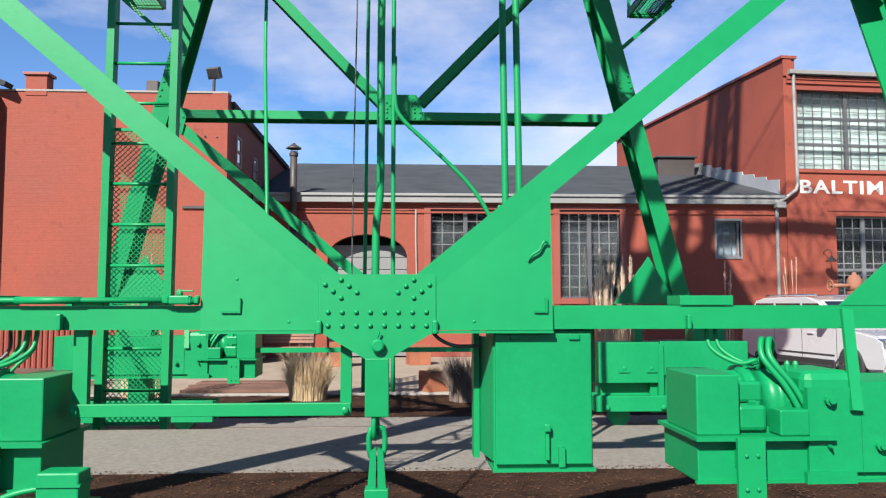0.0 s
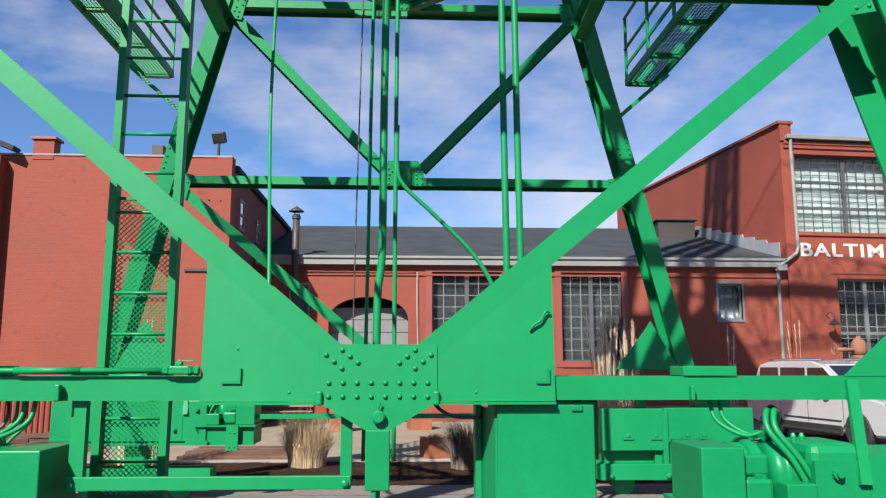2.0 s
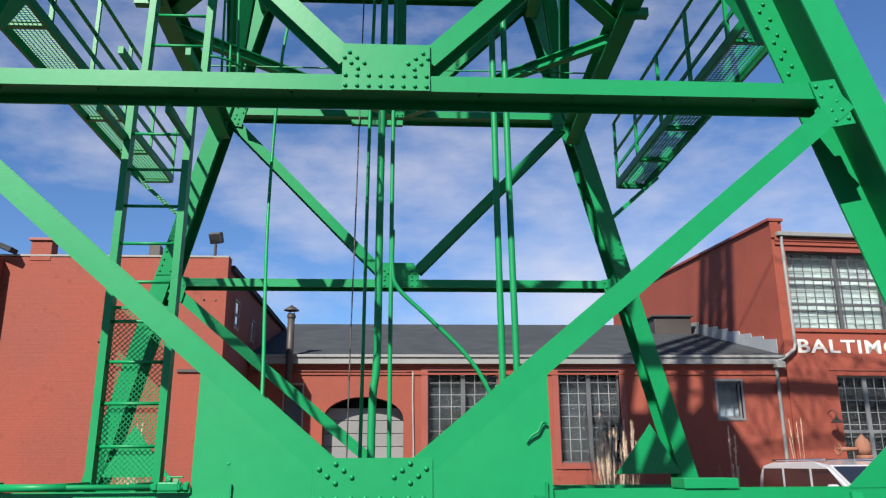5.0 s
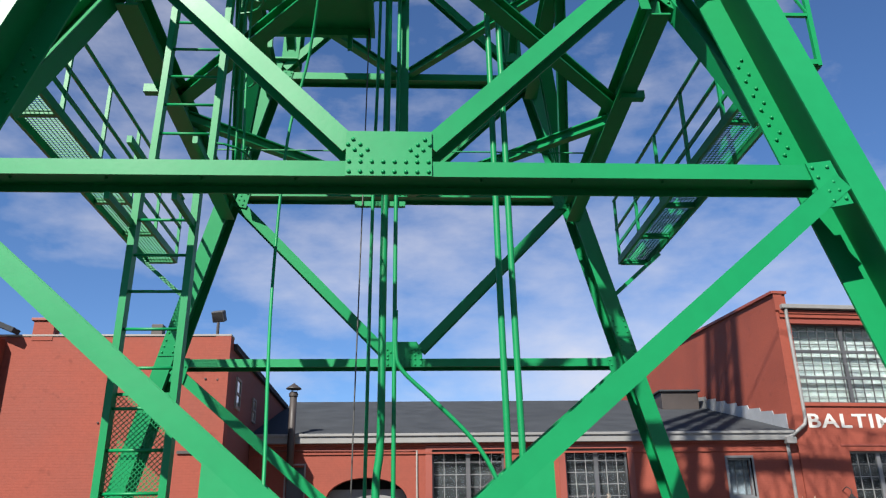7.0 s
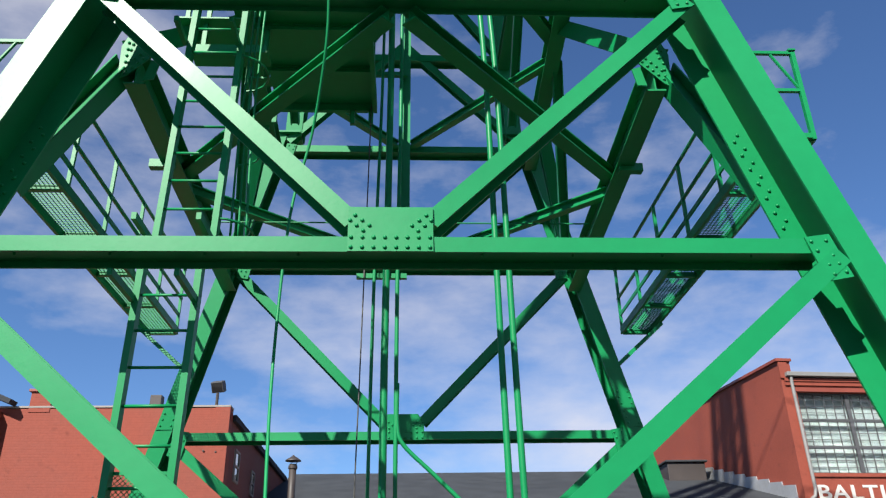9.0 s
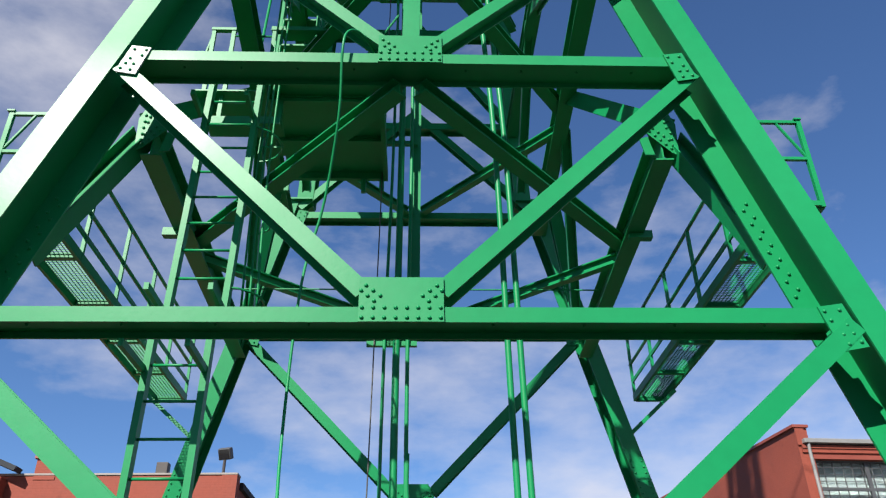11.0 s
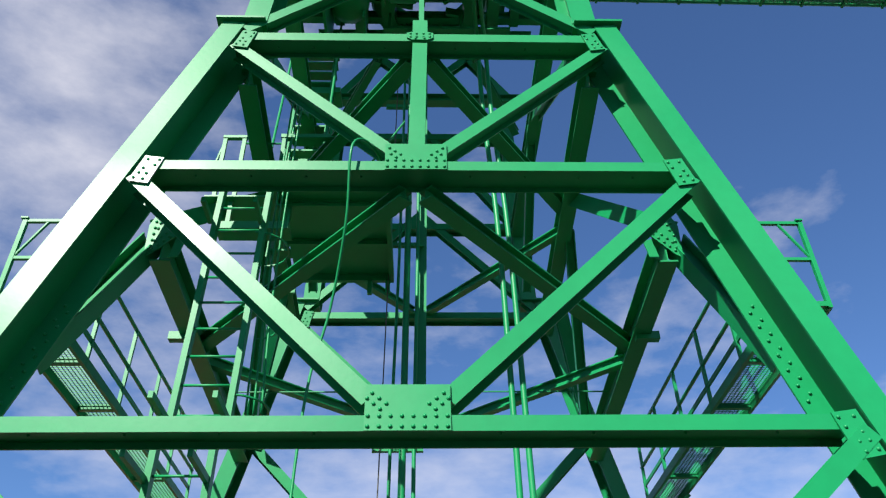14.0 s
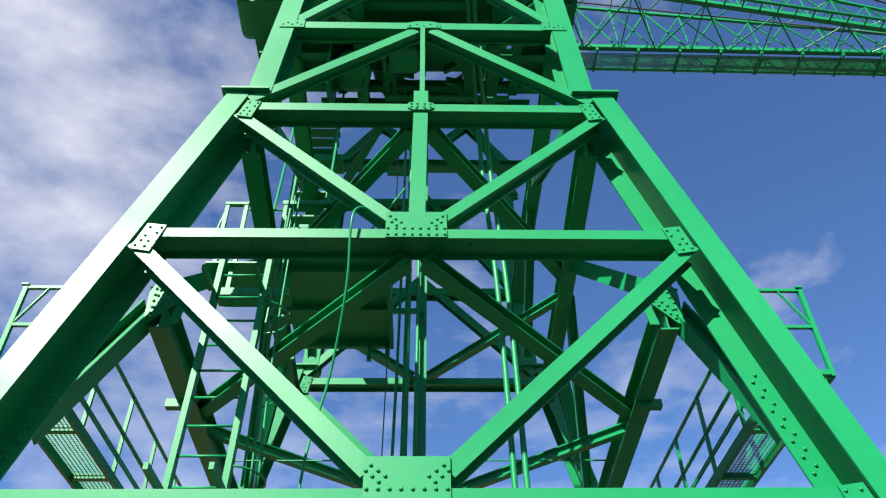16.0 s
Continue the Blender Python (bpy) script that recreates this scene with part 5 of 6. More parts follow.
    part("truck_beam", boxes((2.45, 4.7, -0.2, -0.12, 0.15, 0.46), (2.45, 4.7, 0.12, 0.2, 0.15, 0.46), (2.45, 2.6, -0.12, 0.12, 0.26, 0.44), (3.4, 3.7, -0.15, 0.15, 0.3, 0.82)), GREEN_OLD, b)
    return b


fr = bogie()
fr.matrix_world = pose(-0.02, 5.10, 0)
fl = copy_thing(fr, pose(-0.30, 5.10, 0))
fl.scale = (-1, 1, 1)
part("junction_box", boxes((1.53, 1.77, -0.48, -0.30, 0.76, 0.94), bevel=0.012), GREEN_OLD, fl, "small ribbed junction box")
part("junction_lid", boxes((1.52, 1.78, -0.49, -0.29, 0.86, 0.875)), GREEN_OLD, fl)
part("foot_bracket", boxes((1.48, 2.35, -0.5, -0.28, 0.74, 0.76)), GREEN_OLD, fl)
part("flexible_conduit", tube(bend([(1.77, -0.4, 0.84), (1.95, -0.42, 0.80), (2.25, -0.42, 0.66), (2.3, -0.4, 0.5)], 6), 0.018, 8), GREEN, fl, smooth=True)
part("flexible_conduit", tube(bend([(2.35, -0.1, 1.62), (2.42, -0.32, 1.4), (2.5, -0.36, 1.0), (2.46, -0.36, 0.8)], 6), 0.014, 8), GREEN, fl, smooth=True)


def idler_bogie(x0, y):
    """Plain end truck without a motor."""
    b = thing("idler_bogie", "flat-sided green crane truck without a motor", "bogie", "bogies under the crane")
    hs = part("side_housing", boxes((x0, x0 + 0.92, y - 0.28, y + 0.3, 0.69, 1.30), bevel=0.01), GREEN_OLD, b)
    part("side_housing", boxes((x0 + 0.945, x0 + 2.3, y - 0.25, y + 0.28, 0.80, 1.31), bevel=0.01), GREEN_OLD, b)
    part("hinge_plate", boxes((x0 + 0.9, x0 + 0.98, y - 0.29, y - 0.2, 0.5, 1.27)), GREEN_OLD, b)
    part("lower_beam", boxes((x0 - 0.08, x0 + 1.13, y - 0.32, y + 0.3, 0.27, 0.5), (x0 + 0.8, x0 + 2.2, y - 0.2, y + 0.2, 0.24, 0.82), bevel=0.01), GREEN_OLD, b)
    part("spacer", boxes((x0 + 0.05, x0 + 0.9, y - 0.1, y + 0.2, 0.48, 0.7)), GREEN_OLD, b)
    for x in (0.3, 0.72, 1.2, 1.45):
        part("latch", boxes((x0 + x, x0 + x + 0.16, y - 0.30, y - 0.24, 0.85, 0.88)), GREEN_OLD, b)
        part("bolt", lathe([(0.03, 0), (0.03, 0.03), (0.015, 0.035)], (x0 + x + 0.08, y - 0.26, 0.91), "-Y", 8), GREEN_OLD, b)
    for x in (0.1, 0.95):
        part("bolt", lathe([(0.04, 0), (0.04, 0.03), (0.02, 0.05)], (x0 + x, y - 0.32, 0.33), "-Y", 8), GREEN_OLD, b)
    for x in (0.35, 1.8):
        part("rail_wheel", lathe([(0.15, -0.07), (0.17, -0.06), (0.17, -0.035), (0.15, -0.03), (0.15, 0.07)], (x0 + x, y, 0.186), "Y", 24), GREEN_OLD, b)
    part("stub_post", boxes((x0 + 0.6, x0 + 0.72, y - 0.1, y + 0.1, 1.28, 1.6)), GREEN_OLD, b)
    part("pivot_post", boxes((x0 + 1.5, x0 + 2.0, y - 0.12, y + 0.2, 1.28, 1.76)), GREEN_OLD, b)
    return b


idler_bogie(2.94, 12.05)
rl = copy_thing(fr, pose(-0.35, 12.05, 0))
rl.scale = (-1, 1, 1)
for name, y in (("rail", 5.1), ("rail", 12.05)):
    rl_ = thing("crane_rail", "worn steel crane rail set in the ground", "rail", "crane rails", kind="structure")
    part("rail_head", boxes((-28, 28, y - 0.035, y + 0.035, -0.06, 0.036), bevel=0.004), RAIL_STEEL, rl_)
    part("rail_foot", boxes((-28, 28, y - 0.09, y + 0.09, -0.1, -0.05)), RAIL_STEEL, rl_)

# ---- slewing top ----
top = thing("slewing_platform", "dark green slewing platform with ring, deck and side cab", "crane top")
part("support_ring", lathe([(0.62, 13.95), (0.85, 13.95), (0.85, 14.1), (0.95, 14.12), (0.95, 14.25), (0.6, 14.25)], (0.1, 8.4, 0), "Z", 40, ring=True), GREEN, top)
for k in range(2):
    y = 7.3 + 1.6 * k
    part("ring_beam", hbeam((-1.9, y, 14.0), (1.95, y, 14.0), (0, 0, 1), 0.24, 0.3), GREEN, top)
    x = -1.1 + 2.3 * k
    part("ring_beam", hbeam((x, 5.9, 14.0), (x, 8.8, 14.0), (0, 0, 1), 0.2, 0.3), GREEN, top)
for x0, x1, y0, y1 in ((-3.0, -1.0, 6.0, 8.75), (1.75, 2.6, 6.0, 8.75), (-1.0, 1.75, 6.0, 7.42)):
    part("deck_plate", boxes((x0, x1, y0, y1, 14.335, 14.36)), GREEN, top)
part("gear_case", lathe([(0.18, 13.35), (0.30, 13.4), (0.34, 13.6), (0.30, 13.95)], (-1.25, 7.9, 0), "Z", 20), GREEN, top, smooth=True)
part("side_plate", boxes((-1.62, -1.58, 7.5, 8.5, 12.85, 14.2)), GREEN, top)
part("side_plate", boxes((-1.02, -0.98, 7.9, 8.4, 13.2, 14.2)), GREEN, top)
for k_ in range(3):
    part("ring_hanger", boxes((-0.62 + 0.62 * k_, -0.57 + 0.62 * k_, 8.38, 8.44, 13.55, 13.96)), GREEN, top)
part("tray_bar", boxes((-0.7, 1.5, 8.36, 8.46, 13.5, 13.56)), GREEN, top)
part("slant_strut", tube([(-1.95, 6.35, 11.6), (-1.75, 6.6, 13.9)], 0.022, 8), GREEN, top)
part("brake_drum", lathe([(0.0, -0.25), (0.22, -0.25), (0.26, -0.2), (0.26, 0.2), (0.22, 0.25), (0.0, 0.25)], (-0.35, 7.75, 13.78), "X", 24), GREEN, top)
part("drum_bracket", boxes((-0.72, -0.66, 7.5, 8.0, 13.6, 14.2), (-0.04, 0.02, 7.5, 8.0, 13.6, 14.2)), GREEN, top)
part("turntable", lathe([(0.8, 14.3), (1.0, 14.3), (1.05, 14.35), (1.05, 14.9), (0.8, 14.95)], (0.1, 8.4, 0), "Z", 40, ring=True), GREEN, top)
for k in range(8):
    a = k * math.pi / 4 + 0.2
    part("radial_rib", flat_bar((0.1 + 0.3 * math.cos(a), 8.4 + 0.3 * math.sin(a), 14.2), (0.1 + 1.1 * math.cos(a), 8.4 + 1.1 * math.sin(a), 14.2), (0, 0, 1), 0.06, 0.18), GREEN, top)
for y in (6.1, 6.9, 7.9, 8.6):
    part("deck_joist", hbeam((-2.9, y, 14.22), (2.5, y, 14.22), (0, 0, 1), 0.14, 0.2), GREEN, top)
for sx in (-1, 1):
    part("ring_strut", hbeam((0.05 + sx * 1.8, 6.0, 13.0), (0.05 + sx * 0.9, 7.3, 13.8), (0, 0, 1), 0.14, 0.14), GREEN, top)
    part("ring_strut", hbeam((0.05 + sx * 1.8, 10.9, 13.6), (0.05 + sx * 0.9, 9.3, 13.85), (0, 0, 1), 0.14, 0.14), GREEN, top)
part("machinery_house", boxes((-2.9, 1.6, 6.6, 9.15, 15.3, 20.6), bevel=0.05), GREEN, top)
for x in (-2.25, -1.5, 1.62, 2.2):
    part("deck_joist", hbeam((x, 6.0, 14.25), (x, 8.72, 14.25), (0, 0, 1), 0.16, 0.22), GREEN, top)
part("house_leg", boxes((-2.32, -2.2, 8.5, 8.7, 14.35, 15.31), (1.35, 1.47, 8.5, 8.7, 14.35, 15.31), (-2.32, -2.2, 6.8, 7.0, 14.35, 15.31), (1.35, 1.47, 6.8, 7.0, 14.35, 15.31)), GREEN, top)
cabn = part("cab", boxes((-3.55, -2.35, 7.4, 8.6, 15.45, 17.2), bevel=0.15), GREEN, top)
part("cab_window", boxes((-3.4, -2.6, 7.38, 7.41, 15.9, 16.9), bevel=0.005), CAR_GLASS, cabn)
part("cab_floor_rib", boxes((-3.4, -2.5, 7.7, 7.76, 15.40, 15.46)), GREEN, cabn)

# unseen leaning lattice, added on the house roof to shadow the brick building
base_ = [Vector((x, y, 20.58)) for x, y in ((-2.0, 7.4), (0.0, 7.4), (0.0, 8.9), (-2.0, 8.9))]
tip_ = [Vector((x, y, 33.0)) for x, y in ((1.0, 8.6), (2.0, 8.6), (2.0, 9.4), (1.0, 9.4))]
for k in range(4):
    part("shadow_mast_leg", hbeam(base_[k], tip_[k], (0, -1, 0), 0.32, 0.32), GREEN, top)
    for j in range(6):
        f0, f1 = j / 6, (j + 1) / 6
        a, b = base_[k].lerp(tip_[k], f0), base_[(k + 1) % 4].lerp(tip_[(k + 1) % 4], f1)
        if k % 2 == 0:
            part("shadow_mast_brace", tube([a, b], 0.07, 6), GREEN, top)
        part("shadow_mast_strut", tube([base_[k].lerp(tip_[k], f1), b], 0.07, 6), GREEN, top)
part("shadow_mast_cap", boxes((0.7, 2.3, 8.3, 9.7, 32.9, 33.3), bevel=0.02), GREEN, top)
for pts_ in (((-1.75, 14.75), (-0.95, 15.95)), ((-0.95, 15.95), (-0.25, 15.3)), ((0.30, 15.3), (0.95, 15.98)), ((0.95, 15.98), (1.75, 14.75))):
    part("arch_brace", hbeam((pts_[0][0], 11.02, pts_[0][1]), (pts_[1][0], 11.02, pts_[1][1]), (0, -1, 0), 0.17, 0.15), GREEN, top)
part("rear_tie", hbeam((-2.62, 11.02, 14.7), (2.45, 11.02, 14.7), (0, 0, 1), 0.2, 0.2), GREEN, top)

# ---- lattice boom ----
boom = thing("lattice_boom", "long green lattice boom reaching out sideways from the crane top", "boom")
L = 11.5
NA, NB = Vector((1.6, 6.64, 14.55)), Vector((L, 8.02, 14.55))
FA, FB = Vector((1.6, 8.02, 14.55)), Vector((L, 8.12, 14.55))
UP = Vector((0, 0, 1.5))
UPB = Vector((0, 0, 0.35))
chords = {"nb": (NA, NB), "fb": (FA, FB), "nt": (NA + UP, NB + UPB), "ft": (FA + UP, FB + UPB)}
for k_, (a, b) in chords.items():
    w_ = 0.085 if k_[1] == "b" else 0.05
    part("chord", angle_bar(a, b, (0, 0, -1), w_, 0.018), GREEN, boom)
at = lambda k, f_: chords[k][0].lerp(chords[k][1], f_)
N = 15
for ka, kb, r in (("nb", "fb", 0.016), ("nt", "ft", 0.013), ("nb", "nt", 0.016), ("fb", "ft", 0.018)):
    for i in range(N):
        f0, f1 = i / N, (i + 1) / N
        p, q = (at(ka, f0), at(kb, f1)) if i % 2 else (at(kb, f0), at(ka, f1))
        part("lacing", tube([p, q], r, 6), GREEN, boom)
        if ka[1] == "b" and kb[1] == "t" or i % 2 == 0:
            part("lacing", tube([at(ka, f1), at(kb, f1)], r * 0.8, 6), GREEN, boom)
        if kb[1] == "t" and ka[1] == "b":
            p, q = (at(ka, f1), at(kb, f0)) if i % 2 else (at(kb, f1), at(ka, f0))
            part("lacing", tube([p, q], r * 0.8, 6), GREEN, boom)
off = Vector((0, 0.40, -0.06))
part("catwalk_edge", tube([FA + off, FB + off], 0.03, 6), GREEN, boom)
bm = bmesh.new()
for i in range(620):
    a = (FA + Vector((0, 0.05, -0.05))).lerp(FB + Vector((0, 0.05, -0.05)), i / 620)
    box(bm, a.x, a.x + 0.006, a.y, a.y + 0.34, a.z - 0.02, a.z)
for k in range(12):
    o_ = Vector((0, 0.05 + 0.03 * k, -0.06))
    tube_ = flat_bar(FA + o_, FB + o_, (0, 0, 1), 0.006, 0.006)
    tmp_ = bpy.data.meshes.new("wire")
    tube_.to_mesh(tmp_)
    bm.from_mesh(tmp_)
    bpy.data.meshes.remove(tmp_)
part("catwalk_grating", bm, GREEN, boom)
for i in range(13):
    a = FA.lerp(FB, i / 13)
    part("catwalk_bearer", boxes((a.x, a.x + 0.04, a.y - 0.05, a.y + 0.44, a.z - 0.1, a.z - 0.03)), GREEN, boom)
for i in range(N * 2):
    a = (NA + Vector((0, -0.2, 0.0))).lerp(NB + Vector((0, -0.2, 0)), i / (N * 2))
    b = NA.lerp(NB, i / (N * 2))
    part("side_lug", tube([b, a], 0.018, 6), GREEN, boom)
part("outer_rail", tube([NA + Vector((0, -0.2, 0)), NB + Vector((0, -0.2, 0))], 0.03, 8), GREEN, boom)
part("pendant_rope", tube([Vector((0.3, 7.2, 20.0)), Vector((L, 8.1, 14.9))], 0.02, 6), BLACK_HOSE, boom)
part("pendant_rope", tube([Vector((1.6, 7.6, 15.6)), Vector((L, 8.1, 14.8))], 0.015, 6), BLACK_HOSE, boom)

boom.matrix_world = pose(0.007, 0.102, -0.877)
boom.scale = (1.38, 1.38, 1.38)

# loose cables beside the inner ladder and under the sill
for k in range(3):
    pipe_run([(-1.55 + 0.05 * k, 6.2 + 0.03 * k, 9.3), (-1.57 + 0.05 * k, 6.22, 7.8), (-1.6 + 0.06 * k, 6.25, 6.4), (-1.58 + 0.07 * k, 6.25, 5.3)], 0.011, "thin green cable tied beside the ladder")
drop = pipe_run([(0.18, 5.15, 1.72), (0.24, 5.12, 1.66), (0.34, 5.12, 1.62), (0.50, 5.2, 1.615)], 0.012, "short dark cable looped under the sill", BLACK_HOSE)
for k in range(4):
    pipe_run([(-2.36 - 0.06 * k, 5.25, 1.74), (-2.37 - 0.05 * k, 5.2, 1.6), (-2.45 - 0.05 * k, 5.15, 1.5), (-2.5 - 0.05 * k, 5.1, 1.42)], 0.011, "dark green cable drop to the bogie motor", BLACK_HOSE if k % 2 else GREEN)


# ---- parked car ----
def car():
    c = thing("parked_suv", "large white sport utility vehicle parked on the apron", "car")
    # length along x, nose at +x, width along y, ground at 0
    Lc, Wd = 5.2, 2.0
    low_line = [(-2.6, 0.45), (-2.62, 0.8), (-2.58, 1.12), (-2.5, 1.2), (1.05, 1.2), (1.25, 1.17), (2.3, 1.05), (2.52, 0.95), (2.58, 0.6), (2.5, 0.32), (2.02, 0.3)]
    arch_f = [(1.55 + 0.47 * math.cos(a), 0.38 + 0.47 * math.sin(a)) for a in [math.pi * i / 10 for i in range(11)]]
    arch_r = [(-1.5 + 0.47 * math.cos(a), 0.38 + 0.47 * math.sin(a)) for a in [math.pi * i / 10 for i in range(11)]]
    outline = low_line + arch_f + [(1.0, 0.3), (-0.98, 0.3)] + arch_r + [(-2.0, 0.4)]
    bm = plate(outline, -Wd / 2, Wd)
    bmesh.ops.bevel(bm, geom=[e for e in bm.edges if abs(e.verts[0].co.y - e.verts[1].co.y) < 1e-4], offset=0.05, segments=2, affect="EDGES")
    body = part("body", bm, CAR_WHITE, c)
    roof = [(-2.45, 1.19), (-2.35, 1.55), (-2.2, 1.78), (-1.8, 1.86), (-0.2, 1.88), (0.35, 1.8), (1.2, 1.19)]
    bm = plate(roof, -0.86, 1.72)
    bmesh.ops.bevel(bm, geom=[e for e in bm.edges if abs(e.verts[0].co.y - e.verts[1].co.y) < 1e-4], offset=0.06, segments=2, affect="EDGES")
    part("cabin", bm, CAR_WHITE, c)
    for s in (-1, 1):
        for x0, x1, u0, u1 in ((-2.2, -1.35, -2.1, -1.35), (-1.25, -0.3, -1.25, -0.3), (-0.2, 0.92, -0.2, 0.36)):
            out = [(x0, 1.24), (x1, 1.24), (u1, 1.72), (u0, 1.72)]
            part("side_window", plate(out, s * 0.865 - (0.01 if s < 0 else 0.0), 0.012), CAR_GLASS, c)
        part("roof_rail", tube([(-1.9, s * 0.72, 1.91), (0.1, s * 0.72, 1.92)], 0.025, 8), CHROME, c)
        part("sill_trim", boxes((-1.02, 1.06, s * 1.0 - 0.03, s * 1.0 + 0.03, 0.26, 0.47), bevel=0.012), CAR_BLACK, c)
        part("running_board", boxes((-0.98, 1.0, s * 1.06 - 0.07, s * 1.06 + 0.07, 0.30, 0.345), bevel=0.01), CAR_BLACK, c)
        part("door_trim", boxes((-1.0, 1.05, s * 1.005 - 0.01, s * 1.005 + 0.01, 0.56, 0.59)), CAR_BLACK, c)
        for x in (-0.95, 0.15):
            part("door_handle", boxes((x, x + 0.22, s * 1.01 - 0.02, s * 1.01 + 0.02, 1.02, 1.06), bevel=0.008), CAR_WHITE, c)
        part("headlight", boxes((2.2, 2.54, s * 0.78 - 0.2, s * 0.78 + 0.19, 0.78, 1.0), bevel=0.04), CHROME, c)
        part("wing_mirror", boxes((0.7, 0.9, s * 1.1 - 0.1, s * 1.1 + 0.1, 1.2, 1.4), bevel=0.05), CAR_WHITE, c)
        part("tail_light", boxes((-2.635, -2.5, s * 0.86 - 0.06, s * 0.86 + 0.06, 0.85, 1.15), bevel=0.02), TRIM_RED, c)
    part("windscreen", extrude_profile((0.42, 0, 1.76), (1.15, 0, 1.24), (0.6, 0, 0.8), [(-0.75, 0.012), (0.75, 0.012), (0.75, 0), (-0.75, 0)]), CAR_GLASS, c)
    part("grille", boxes((2.5, 2.57, -0.55, 0.55, 0.55, 0.95), bevel=0.01), CHROME, c)
    part("bumper", boxes((2.3, 2.64, -0.95, 0.95, 0.32, 0.55), bevel=0.06), CAR_WHITE, c)
    for x in (-1.5, 1.55):
        for s in (-1, 1):
            w_ = new("wheel")
            w_.parent = c
            part("tyre", lathe([(0.27, -0.12), (0.37, -0.12), (0.4, -0.08), (0.4, 0.08), (0.37, 0.12), (0.27, 0.12)], (x, s * 0.90, 0.4), "Y", 28), TYRE, w_)
            rm = part("rim", lathe([(0.27, -0.1), (0.27, 0.1), (0.22, 0.06), (0.08, 0.04)][::-1] if s < 0 else [(0.08, -0.1), (0.22, -0.06), (0.27, -0.1), (0.27, 0.1)], (x, s * 0.91, 0.4), "Y", 24), CHROME, w_)
            for k in range(6):
                a = k * math.pi / 3
                part("spoke", flat_bar((x + 0.06 * math.cos(a), s * 1.02, 0.4 + 0.06 * math.sin(a)), (x + 0.26 * math.cos(a), s * 1.02, 0.4 + 0.26 * math.sin(a)), (0, s, 0), 0.06, 0.03), CHROME, w_)
    for x in (-1.15, -0.08, 1.12):
        part("door_seam", boxes((x, x + 0.012, -1.004, -0.99, 0.45, 1.19)), CAR_BLACK, c)
    part("beltline", boxes((-2.3, 1.1, -1.006, -0.99, 1.17, 1.185)), CAR_BLACK, c)
    part("arch_liner", boxes((-1.93, -1.07, -0.93, -0.7, 0.3, 0.8), (1.12, 1.98, -0.93, -0.7, 0.3, 0.8)), CAR_BLACK, c)
    part("fog_light", boxes((2.55, 2.66, -0.92, -0.7, 0.42, 0.52), bevel=0.01), CAR_BLACK, c)
    part("underbody", boxes((-2.4, 2.3, -0.8, 0.8, 0.3, 0.6)), CAR_BLACK, c)
    return c


suv = car()
suv.matrix_world = pose(11.08, 19.47, 0.035, 0, 0, -82)
suv.scale = (1.07, 1.07, 1.07)


# ---- planting ----
def grass_clump(x, y, z0, count, height, spread, mat, plume_mat, seed, label, plumes=0, lean=0.5, pts=6, base=0.75):
    r = random.Random(seed)
    g = thing("grass_clump", label, "ornamental grass", "grass clumps")
    bm = bmesh.new()
    for _ in range(count):
        a, d = r.uniform(0, 6.28), spread * base * math.sqrt(r.random())
        h, out = height * r.uniform(0.35, 1.0) ** 0.7, spread * r.uniform(0.1, 0.8) * lean
        bx, by = x + d * math.cos(a), y + d * math.sin(a)
        w = r.uniform(0.003, 0.007)
        a2 = a + r.uniform(-0.5, 0.5)
        side_ = Vector((-math.sin(a2), math.cos(a2), 0)) if r.random() < 0.5 else Vector((1, 0, 0))
        prev = None
        droop = r.uniform(0.0, 0.5) + (0.9 * r.random() if lean > 0.9 else 0)
        for k in range(pts):
            t = k / (pts - 1)
            p = Vector((bx + out * t * t * math.cos(a2), by + out * t * t * math.sin(a2), z0 + h * (t - droop * 0.45 * t ** 3)))
            ww = w * (1 - 0.85 * t)
            cur = (bm.verts.new(p - side_ * ww), bm.verts.new(p + side_ * ww))
            if prev:
                bm.faces.new((prev[0], prev[1], cur[1], cur[0]))
            prev = cur
    part("foliage", bm, mat, g)["kind"] = "stuff"
    for _ in range(plumes):
        a, h, d = r.uniform(0, 6.28), height * r.uniform(0.85, 1.3), r.uniform(0.05, spread * 0.8)
        bx, by = x + d * 0.3 * math.cos(a), y + d * 0.3 * math.sin(a)
        tip_ = Vector((x + d * math.cos(a), y + d * math.sin(a), z0 + h))
        bm = tube([Vector((bx, by, z0)), Vector((bx, by, z0)).lerp(tip_, 0.6) + Vector((0, 0, 0.06)), tip_], 0.004, 5)
        for k in range(110):
            t = r.uniform(0.76, 1.0)
            q = Vector((bx, by, z0)).lerp(tip_, t) + Vector((0, 0, 0.02))
            wd_ = 0.05 * math.sin(math.pi * min(1, (1.02 - t) / 0.26)) + 0.008
            e = q + Vector((r.uniform(-1, 1) * wd_, r.uniform(-1, 1) * wd_, r.uniform(0.03, 0.09)))
            s_ = Vector((0.004, 0, 0))
            bm.faces.new([bm.verts.new(q - s_), bm.verts.new(q + s_), bm.verts.new(e)])
        part("plume", bm, plume_mat, g)
    return g


grass_clump(-1.85, 15.6, 0.02, 2600, 1.25, 0.55, STRAW, STRAW_PALE, 11, "dense rounded clump of dry tan ornamental grass on the mulch", lean=0.95, base=0.66)
grass_clump(1.25, 15.2, 0.02, 2000, 1.2, 0.55, TWIG, STRAW_PALE, 12, "greyish dry clump of ornamental grass on the mulch", lean=0.95, base=0.66)
grass_clump(4.0, 15.6, 0.02, 420, 2.35, 0.5, STRAW, STRAW_PALE, 13, "tall dry grass with pale feathery plumes", plumes=26, lean=0.35)
